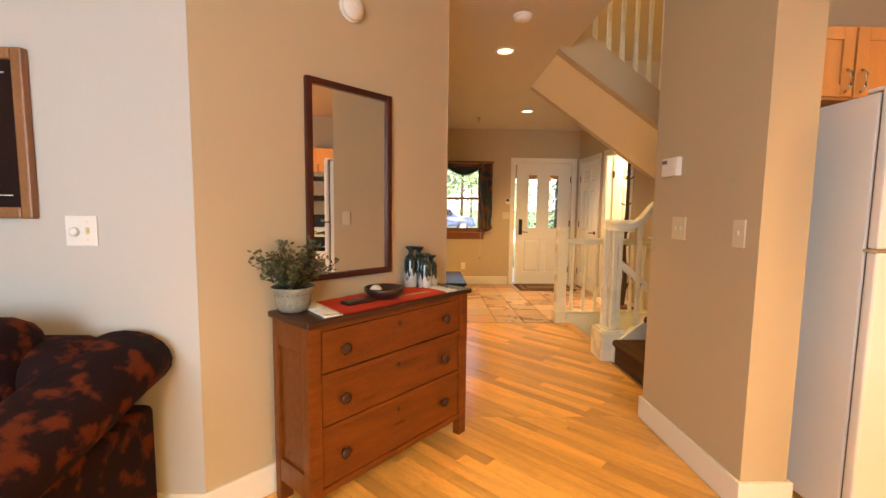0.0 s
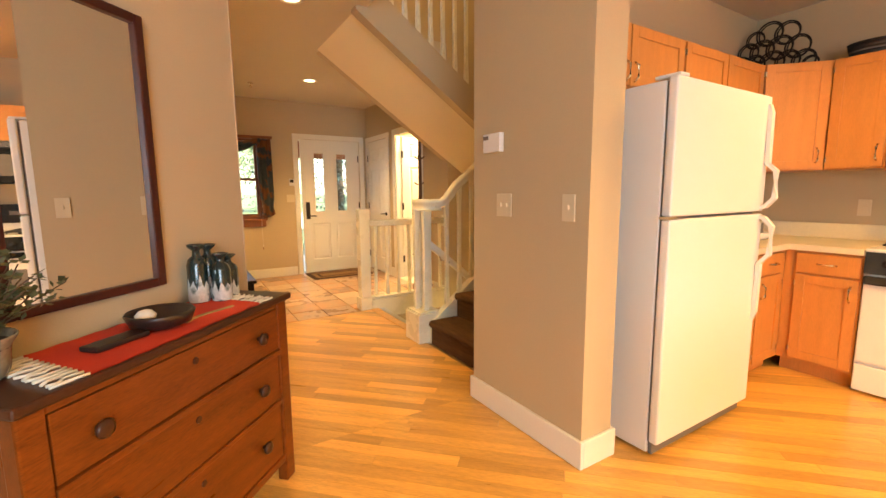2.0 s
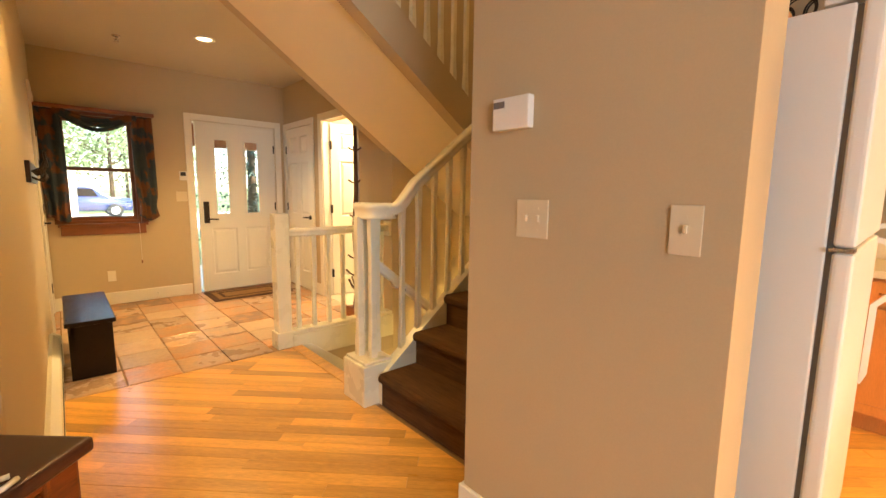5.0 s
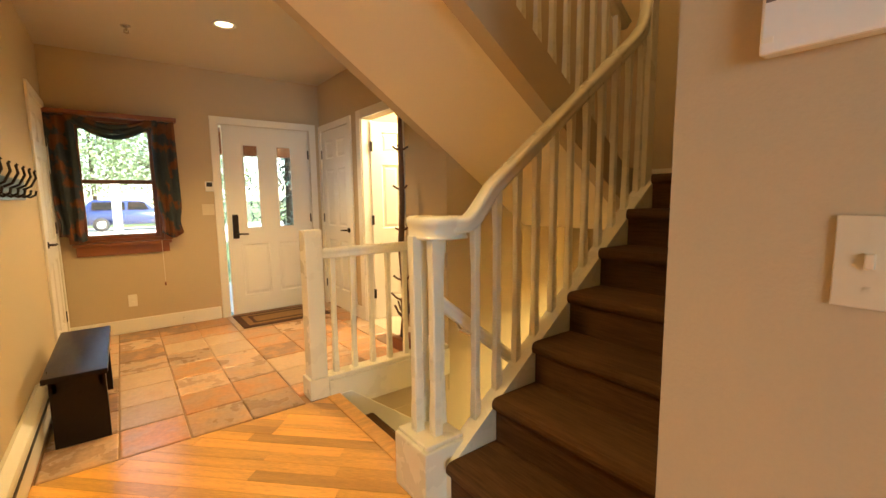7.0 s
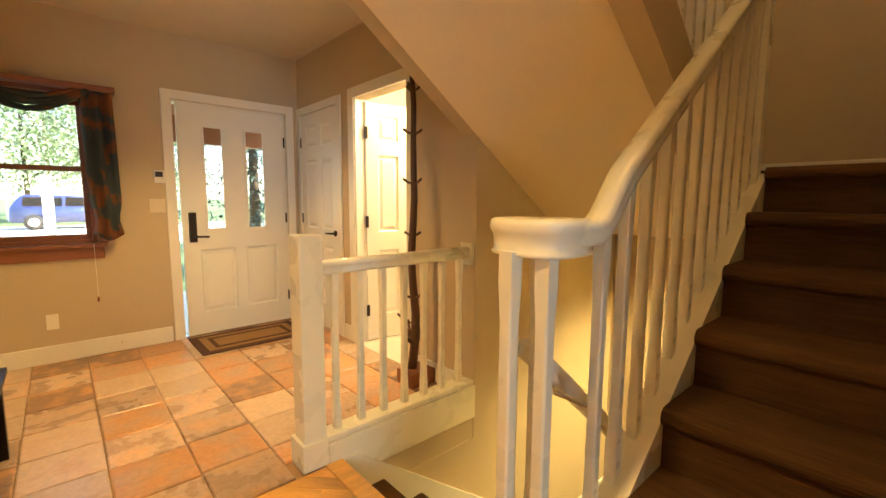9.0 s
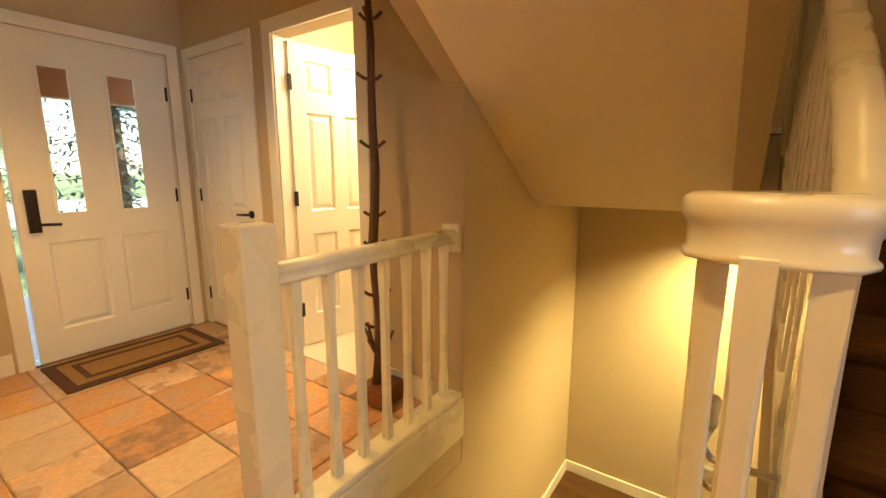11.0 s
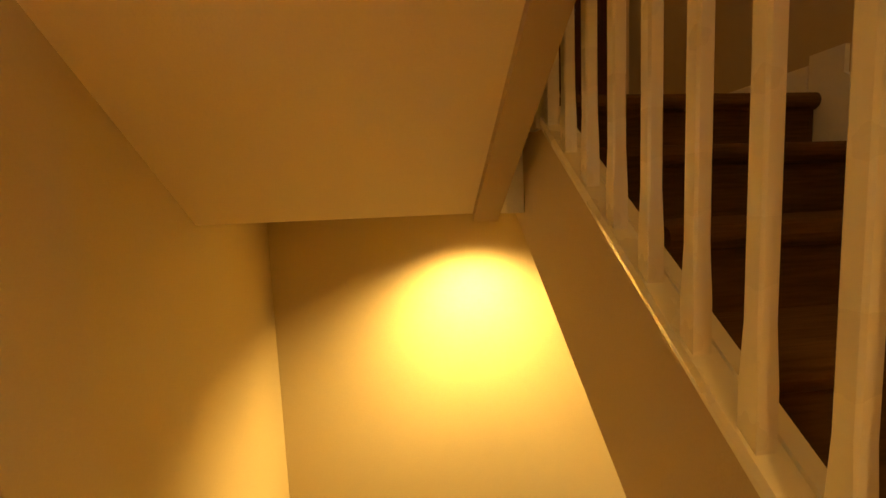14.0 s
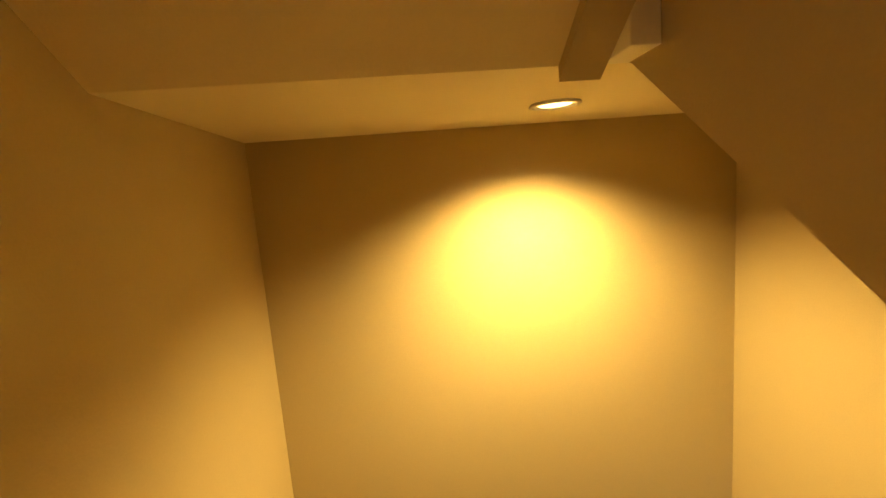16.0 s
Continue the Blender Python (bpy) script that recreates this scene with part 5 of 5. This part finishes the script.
for z0, z1, mm, k in ((0.0, 0.035, M_BLACKMAT, 0.92), (0.035, 0.045, M_GASKET, 0.96), (0.045, 0.085, M_BLACKMAT, 1.0), (0.085, 0.095, M_BLACKMAT, 1.04)):
    b = turned([(0.13 * k, z0), (0.135 * k, z1)], 32)
    b.transform(Matrix.Diagonal((0.8, 1.0, 1.0, 1.0)))
    part("band", b, mm, tr, "", True)
cm = thing("coffee_maker", AT((3.42, 1.80, 0.90)), "black coffee maker on the worktop", "coffee maker")
part("base", boxes((-0.09, 0.09, -0.12, 0.12, 0.0, 0.03), bevel=0.008), M_BLACKMAT, cm)
part("tower", boxes((-0.09, 0.09, 0.03, 0.12, 0.03, 0.32), bevel=0.01), M_BLACKMAT, cm)
part("filter_head", boxes((-0.09, 0.09, -0.11, 0.03, 0.22, 0.32), bevel=0.012), M_BLACKMAT, cm)
part("carafe", turned([(0.05, 0.032), (0.062, 0.06), (0.062, 0.13), (0.045, 0.18), (0.04, 0.185)], 24), M_BLACK, cm, "", True, AT((0, -0.045, 0)))
wb = thing("snack_bowl", AT((3.80, 1.66, 0.90)), "white bowl with packets on the worktop", "bowl")
part("bowl", turned([(0.04, 0), (0.06, 0.008), (0.095, 0.05), (0.09, 0.052), (0.06, 0.016), (0.01, 0.012)], 28), M_WHITE, wb, "", True)
part("packet", boxes((-0.04, 0.04, -0.02, 0.02, 0.03, 0.12), bevel=0.008), M_GASKET, wb)

# ---- entry ----
M_BENCH = mat("bench_stain", (0.007, 0.003, 0.0028), 0.3, vary=0.3, scale=7, bump=0.02, coat=0.05, spec=0.25, stretch=(8, 1.5, 8))
be = thing("bench", AT((0.625, 5.19, 0)), "dark stained wooden bench beside the wall", "bench")
part("seat", boxes((-0.13, 0.135, -0.49, 0.49, 0.385, 0.415), bevel=0.006), M_BENCH, be)
for y in (-0.40, 0.34):
    part("leg_panel", boxes((-0.115, 0.12, y, y + 0.05, 0, 0.384), bevel=0.004), M_BENCH, be)
part("apron", boxes((0.085, 0.11, -0.40, 0.39, 0.30, 0.384), bevel=0.003), M_BENCH, be)
part("apron", boxes((-0.105, -0.08, -0.40, 0.39, 0.30, 0.384), bevel=0.003), M_BENCH, be)
part("stretcher", boxes((-0.02, 0.02, -0.35, 0.34, 0.10, 0.16), bevel=0.003), M_BENCH, be)
he = thing("baseboard_heater", AT((X_W, 3.2, 0)), "cream metal baseboard heater along the wall", "heater")
part("cover", prism([(0.0, 0.02), (0.0, 0.24), (0.02, 0.25), (0.055, 0.225), (0.06, 0.21), (0.06, 0.07), (0.05, 0.02)], 0.0, 1.94), M_PLASTIC, he)
part("outlet_slot", boxes((0.058, 0.063, 0.05, 1.89, 0.165, 0.185)), M_BLACKMAT, he, "dark vent slot")
part("end_cap", prism([(0.0, 0.015), (0.0, 0.245), (0.02, 0.256), (0.06, 0.23), (0.066, 0.21), (0.066, 0.015)], 1.94, 1.975), M_PLASTIC, he)
hk = thing("coat_rack", AT((X_W, 4.95, 1.36)), "dark wooden coat rack with iron hooks", "coat rack")
part("board", boxes((0.0, 0.022, -0.55, 0.55, -0.06, 0.06), bevel=0.005), M_WOODDARK, hk)
for i in range(6):
    y = -0.47 + i * 0.188
    part("hook", tube([(0.022, y, -0.03), (0.05, y, -0.045), (0.075, y, -0.03), (0.08, y, -0.005)], 0.006, 8), M_BRONZE, hk, "black iron hook", True)
    part("hook", tube([(0.022, y, 0.0), (0.06, y, 0.02), (0.085, y, 0.07), (0.08, y, 0.105), (0.088, y, 0.115)], 0.006, 8), M_BRONZE, hk, "black iron hook", True)
M_RUGDARK = mat("rug_dark", (0.075, 0.032, 0.018), 0.95, vary=0.2, scale=20, bump=0.1, fine=300)
M_RUGTAN = mat("rug_tan", (0.30, 0.175, 0.075), 0.95, vary=0.2, scale=20, bump=0.1, fine=300)
rg = thing("door_mat", AT((2.235, 6.70, 0.002)), "brown bordered door mat before the front door", "door mat")
part("border", boxes((-0.455, 0.455, -0.27, 0.27, 0.0, 0.009), bevel=0.003), M_RUGDARK, rg)
part("field", boxes((-0.39, 0.39, -0.205, 0.205, 0.009, 0.0115)), M_RUGTAN, rg)
part("inner_band", boxes((-0.33, 0.33, -0.15, -0.115, 0.0115, 0.0135), (-0.33, 0.33, 0.115, 0.15, 0.0115, 0.0135), (-0.33, -0.295, -0.115, 0.115, 0.0115, 0.0135), (0.295, 0.33, -0.115, 0.115, 0.0115, 0.0135)), M_RUGDARK, rg)
whole("bath_mat", boxes((3.25, 3.85, 5.15, 5.55, 0.002, 0.014), bevel=0.004), M_RUGDARK, "dark mat on the pale washroom floor", "mat")
structure("floor_bath", boxes((X_C + 0.01, X_END, Y_N + 0.18, 6.6, -0.011, 0.001)), mat("bath_tile", (0.62, 0.55, 0.44), 0.4, vary=0.08, scale=6), "pale washroom floor", "floor")

M_BARK = mat("branch_bark", (0.12, 0.055, 0.026), 0.7, vary=0.35, scale=14, bump=0.08, stretch=(4, 4, 1))
tb = thing("branch_coat_tree", AT((2.80, 4.95, 0)), "natural tree trunk coat stand with pruned twigs on a wooden base", "coat stand")
part("base_block", boxes((-0.13, 0.07, -0.09, 0.09, 0.0, 0.10), bevel=0.012), M_WINWOOD, tb, "reddish wooden base")
rnd = random.Random(21)
pts = [(-0.05 + 0.012 * math.sin(k * 1.1), 0.012 * math.cos(k * 1.7), 0.09 + k * 0.195) for k in range(11)]
bm = bmesh.new()
last = None
for k, p in enumerate(pts):
    r = 0.032 - 0.0016 * k
    rr = [bm.verts.new((p[0] + r * (1 + 0.12 * math.sin(3 * a + k)) * math.cos(a), p[1] + r * math.sin(a), p[2])) for a in [2 * math.pi * i / 12 for i in range(12)]]
    if last:
        for i in range(12):
            bm.faces.new((last[i], last[(i + 1) % 12], rr[(i + 1) % 12], rr[i]))
    else:
        bm.faces.new(rr[::-1])
    last = rr
bm.faces.new(last)
part("trunk", bm, M_BARK, tb, "", True)
for z, length, up in ((0.28, 0.16, 1.0), (0.30, 0.13, 0.9), (0.42, 0.13, 0.6), (0.60, 0.10, 0.5), (0.86, 0.07, 0.5), (1.02, 0.07, 0.4), (1.36, 0.08, 0.45), (1.68, 0.08, 0.45), (1.95, 0.07, 0.6)):
    for q in range(3):
        a = q * 2.1 + z * 5 + rnd.uniform(-0.3, 0.3)
        c = Vector((-0.05, 0, z))
        d = Vector((math.cos(a), math.sin(a), 0))
        if c.x + d.x * length > 0.045:
            d.x *= 0.3
        part("twig", sweep(bmesh.new(), [c + d * 0.02, c + d * length * 0.5 + Vector((0, 0, length * up * 0.25)), c + d * length * 0.85 + Vector((0, 0, length * up * 0.8))], ring(0.0085, 7)), M_BARK, tb, "", True)

M_REDCLOTH = mat("dark_red_cloth", (0.05, 0.010, 0.008), 0.85, vary=0.3, scale=6, bump=0.06, fine=240)
wh = thing("wall_hanging", AT((X_END - 0.012, 2.53, LAND)), "dark red cloth hanging on the landing wall", "wall hanging")
bm = drape(-0.23, 0.23, 0.02, 2.0, 3.0, 6)
bm.transform(Matrix.Rotation(radians(-90), 4, "Z"))
part("cloth", bm, M_REDCLOTH, wh, "", True)
part("rod", tube([(-0.03, -0.26, 2.0), (-0.03, 0.22, 2.0)], 0.012), M_WOODDARK, wh, "", True)

# ---- outside ----
M_GRASS = mat("lawn", (0.09, 0.13, 0.045), 0.9, vary=0.3, scale=0.8, bump=0.1, fine=30)
M_DRIVE = mat("gravel_drive", (0.58, 0.56, 0.52), 0.9, vary=0.15, scale=2, bump=0.1, fine=60)
structure("ground", boxes((-400, 400, Y_E + 0.2, 800, -0.6, -0.40)), M_GRASS, "grassy ground outside", "ground")
structure("road", boxes((-60, 60, 21.5, 36.5, -0.399, -0.39)), M_DRIVE, "pale gravel drive", "road")
structure("pavement", boxes((-3, 6, Y_E + 0.2, 9.6, -0.399, -0.06)), M_DRIVE, "porch slab before the front door", "pavement")
pr = thing("porch_roof", AT((2.6, 9.2, 2.1)), "dark timber porch roof over the front door", "porch")
part("beam", boxes((-1.1, 1.4, -0.08, 0.08, -0.13, 0.2), bevel=0.01), M_WINWOOD, pr)
part("roof_deck", boxes((-1.15, 1.45, -1.98, 0.3, 0.2, 0.28)), M_WINWOOD, pr)
for x in (-1.0, 1.3):
    part("post", boxes((x - 0.07, x + 0.07, -0.07, 0.07, -2.16, -0.13), bevel=0.008), M_WINWOOD, pr)
M_CAR = mat("blue_car_paint", (0.025, 0.04, 0.13), 0.25, vary=0.05, scale=3, bump=0.0, coat=0.8)
M_TYRE = mat("tyre", (0.02, 0.02, 0.02), 0.85, vary=0.2, scale=20)


def car(m, paint, label):
    t = thing("parked_car", m, label, "car")
    bm = prism([(-2.2, 0.35), (-2.25, 0.75), (-2.15, 1.0), (-1.2, 1.08), (-0.5, 1.62), (1.75, 1.66), (2.15, 1.1), (2.25, 0.75), (2.2, 0.35)], -0.85, 0.85)
    bmesh.ops.bevel(bm, geom=list(bm.edges), offset=0.07, segments=3, affect="EDGES")
    part("body", bm, paint, t, "", True)
    for x0, x1 in ((-0.95, 0.25), (0.35, 1.75)):
        for s in (-1, 1):
            part("side_window", prism([(x0 + (0.25 if x0 < 0 else 0), 1.12), (x0 + (0.45 if x0 < 0 else 0), 1.52), (x1 - 0.05, 1.54), (x1, 1.12)], s * 0.845, s * 0.862), M_BLACK, t)
    for x in (-1.4, 1.4):
        for s in (-1, 1):
            w = part("wheel", turned([(0.34, -0.11), (0.36, -0.08), (0.36, 0.08), (0.34, 0.11)], 28), M_TYRE, t, "", True, AT((x, s * 0.80, 0.36)) @ Matrix.Rotation(radians(90), 4, "X"))
            part("rim", turned([(0.20, -0.115), (0.19, -0.12), (0.19, 0.12), (0.20, 0.115)], 20), M_CHROME, w)
    for s in (-1, 1):
        part("headlight", boxes((-2.27, -2.2, s * 0.65 - 0.15, s * 0.65 + 0.15, 0.75, 0.9), bevel=0.02), M_CHROME, t)
    part("bumper", boxes((-2.32, -2.2, -0.8, 0.8, 0.4, 0.58), bevel=0.03), M_BLACKMAT, t)
    return t


car(AT((1.5, 33.5, -0.39)) @ Matrix.Rotation(math.pi, 4, "Z") @ Matrix.Scale(1.08, 4), M_CAR, "blue sport utility car parked on the drive")
M_NEEDLE = mat("conifer_needles", (0.055, 0.095, 0.08), 0.7, vary=0.2, scale=3, random_each=0.4)
M_TRUNK = mat("tree_bark", (0.09, 0.06, 0.04), 0.9, vary=0.3, scale=8, bump=0.1)
M_BROADLEAF = mat("aspen_leaf", (0.30, 0.38, 0.21), 0.6, vary=0.2, scale=3, random_each=0.25)


def conifer(m, h, seed):
    rnd = random.Random(seed)
    t = thing("spruce_tree", m, "blue-green spruce tree outside the door", "tree", "trees outside")
    part("trunk", turned([(0.12 * h / 6, 0), (0.07 * h / 6, h * 0.6), (0.01, h)], 10), M_TRUNK, t, "", True)
    bm = bmesh.new()
    for k in range(46):
        z = h * (0.04 + 0.94 * k / 46)
        for b in range(15):
            a = rnd.uniform(0, 6.283)
            reach = 0.30 * (h - z) * rnd.uniform(0.65, 1.1) + 0.05
            for s in range(9):
                u = (s + 1) / 9 * reach
                c = Vector((math.cos(a) * u, math.sin(a) * u, z - 0.28 * u + 0.08 * u * u))
                for q in range(2):
                    w = Vector((math.cos(a) + rnd.uniform(-1, 1), math.sin(a) + rnd.uniform(-1, 1), rnd.uniform(-0.5, 0.3))).normalized()
                    side = w.cross(Vector((0, 0, 1))).normalized() * 0.03
                    r = rnd.uniform(0.10, 0.2)
                    bm.faces.new([bm.verts.new(x) for x in (c - side, c + w * r, c + side)])
    part("crown", bm, M_NEEDLE, t)
    return t


def broadleaf(m, h, seed):
    rnd = random.Random(seed)
    t = thing("aspen_tree", m, "light green leafy tree beyond the drive", "tree", "trees outside")
    part("trunk", turned([(0.16, 0), (0.12, h * 0.4), (0.04, h * 0.85)], 10), M_TRUNK, t, "", True)
    bm, lim = bmesh.new(), bmesh.new()
    for b in range(26):
        a, z = rnd.uniform(0, 6.283), h * rnd.uniform(0.18, 0.9)
        reach = h * 0.26 * rnd.uniform(0.5, 1.1)
        tip = Vector((math.cos(a) * reach, math.sin(a) * reach, z + reach * 0.5))
        sweep(lim, [(0, 0, z), tip * 0.5 + Vector((0, 0, z * 0.5)), tip], ring(0.03, 5))
        for q in range(200):
            c = tip + Vector((rnd.gauss(0, 0.09), rnd.gauss(0, 0.09), rnd.gauss(0, 0.07))) * h
            w = Vector((rnd.uniform(-1, 1), rnd.uniform(-1, 1), rnd.uniform(-1, 1))).normalized()
            s = w.cross(Vector((rnd.uniform(-1, 1), 0.3, 1))).normalized() * 0.10
            bm.faces.new([bm.verts.new(x) for x in (c, c + w * 0.12 + s, c + w * 0.25, c + w * 0.12 - s)])
    part("limbs", lim, M_TRUNK, t)
    part("crown", bm, M_BROADLEAF, t)
    return t


conifer(AT((4.15, 12.3, -0.4)), 6.5, 3)
conifer(AT((3.3, 18.5, -0.4)), 7.0, 8)
for i, (x, y, h) in enumerate(((-4.5, 40, 10), (-0.5, 42, 11), (3.5, 40, 10), (7.5, 44, 11), (-9, 43, 11), (0.5, 52, 14), (-5, 55, 15), (6, 56, 15))):
    broadleaf(AT((x, y, -0.4)), h, 30 + i)

# ---- floor pieces ----
# oak strips, laid on the diagonal
PW = 0.076
rnd = random.Random(77)
PL = Matrix.Rotation(radians(-45), 4, "Z")
floor_ob = bpy.data.objects["floor"]


def clip_poly(poly, lo, hi, axis):
    for bound, keep in ((lo, 1), (hi, -1)):
        out = []
        for i in range(len(poly)):
            a, b = poly[i], poly[(i + 1) % len(poly)]
            da, db = (a[axis] - bound) * keep, (b[axis] - bound) * keep
            if da >= 0:
                out.append(a)
            if (da > 0) != (db > 0) and abs(da - db) > 1e-9:
                k = da / (da - db)
                out.append((a[0] + (b[0] - a[0]) * k, a[1] + (b[1] - a[1]) * k))
        poly = out
        if len(poly) < 3:
            return []
    return poly


AREAS = ((-4.2, X_K, -3.25, Y_S - 0.004), (0.34, X_EDGE - 0.07, Y_S - 0.004, 4.478))
NEAR = (0.42, 3.5, 0.9, 4.48)
rest_v, rest_f = [], []
count = 0
strips = []
for k in range(-110, 75):
    v = k * PW
    u = -8 + rnd.uniform(0, 1.0)
    while u < 8:
        length = rnd.uniform(0.45, 1.5)
        strips.append((u, u + length, v, v + PW))
        u += length
for u0, u1, v0, v1 in strips:
    g = 0.0007
    corners = [PL @ Vector((a, b, 0)) for a, b in ((u0 + g, v0 + g), (u1 - g, v0 + g), (u1 - g, v1 - g), (u0 + g, v1 - g))]
    for n_area, (ax0, ax1, ay0, ay1) in enumerate(AREAS):
        poly = clip_poly(clip_poly([(c.x, c.y) for c in corners], ax0, ax1, 0), ay0, ay1, 1)
        if len(poly) < 3:
            continue
        cx, cy = sum(p[0] for p in poly) / len(poly), sum(p[1] for p in poly) / len(poly)
        if n_area == 0 and cy > 1.5 and max(p[0] - p[1] for p in poly) < -2.05:
            continue
        z = rnd.uniform(-0.0006, 0.0004)
        inv = PL.inverted()
        verts = [inv @ Vector((p[0], p[1], z)) for p in poly] + [inv @ Vector((p[0], p[1], -0.012)) for p in poly]
        n = len(poly)
        faces = [tuple(range(n)), tuple(range(2 * n - 1, n - 1, -1))] + [(i, i + n, (i + 1) % n + n, (i + 1) % n) for i in range(n)]
        if NEAR[0] < cx < NEAR[1] and NEAR[2] < cy < NEAR[3] and count < 298 and not (cx > 1.64 and cy > 1.45):
            count += 1
            me = bpy.data.meshes.new("floor_strip")
            me.from_pydata(verts, [], faces)
            me.materials.append(M_OAK)
            ob = new("floor_strip", me)
            ob.parent, ob.matrix_basis = floor_ob, PL
        else:
            b = len(rest_v)
            rest_v += verts
            rest_f += [tuple(i + b for i in f) for f in faces]
me = bpy.data.meshes.new("floor_strips")
me.from_pydata([tuple(v) for v in rest_v], [], rest_f)
me.materials.append(M_OAK)
ob = new("floor_strips", me)
ob.parent, ob.matrix_basis = floor_ob, PL
ob["kind"] = "stuff"
structure("trim_nosing", boxes((X_EDGE - 0.068, X_EDGE + 0.02, 3.44, 4.482, -0.022, 0.006), bevel=0.005), M_OAK, "oak nosing at the head of the stairs down", "trim")

# slate tiles, a foot square, in columns that run from the oak to the front door
tiles = []
TP = 0.3165
for a in range(-1, 8):
    for b in range(9):
        slip = 0.012 * math.sin(a * 2.3)
        x0, x1 = max(0.777 + (a - 1) * TP, X_W + 0.002), min(0.777 + a * TP, X_C + 0.010)
        y0, y1 = 4.492 + b * TP + (slip if b else 0), min(4.492 + (b + 1) * TP + slip, Y_E)
        if x1 > 1.75:
            y0 = max(y0, 4.63)
        if x1 - x0 > 0.03 and y1 - y0 > 0.03:
            tiles.append((x0, x1, y0, y1))
for x0, x1, y0, y1 in tiles:
    g = 0.0032
    h = rnd.uniform(-0.001, 0.001)
    bm = bmesh.new()
    w, d = (x1 - x0) / 2 - g, (y1 - y0) / 2 - g
    rings = []
    for q, z in ((0.0, -0.012), (0.0, -0.004 + h), (0.006, h)):
        rings.append([bm.verts.new((sx * (w - q) + 0.002 * math.sin(7 * x0 + sx), sy * (d - q) + 0.002 * math.cos(9 * y0 + sy), z)) for sx, sy in ((-1, -1), (1, -1), (1, 1), (-1, 1))])
    for a, b in zip(rings, rings[1:]):
        for i in range(4):
            bm.faces.new((a[i], a[(i + 1) % 4], b[(i + 1) % 4], b[i]))
    bm.faces.new(rings[-1])
    part("floor_tile", bm, M_SLATES[rnd.choice((0, 0, 1, 1, 1, 2, 2, 0, 3))], floor_ob, "", False, AT(((x0 + x1) / 2, (y0 + y1) / 2, 0)))

# pale timber post outside, seen through the window
whole("fence_post", boxes((0.72, 0.92, 15.9, 16.1, -0.4, 1.75), bevel=0.015), mat("pale_post", (0.62, 0.60, 0.55), 0.8, vary=0.1, scale=3), "pale painted timber post outside the window", "post")
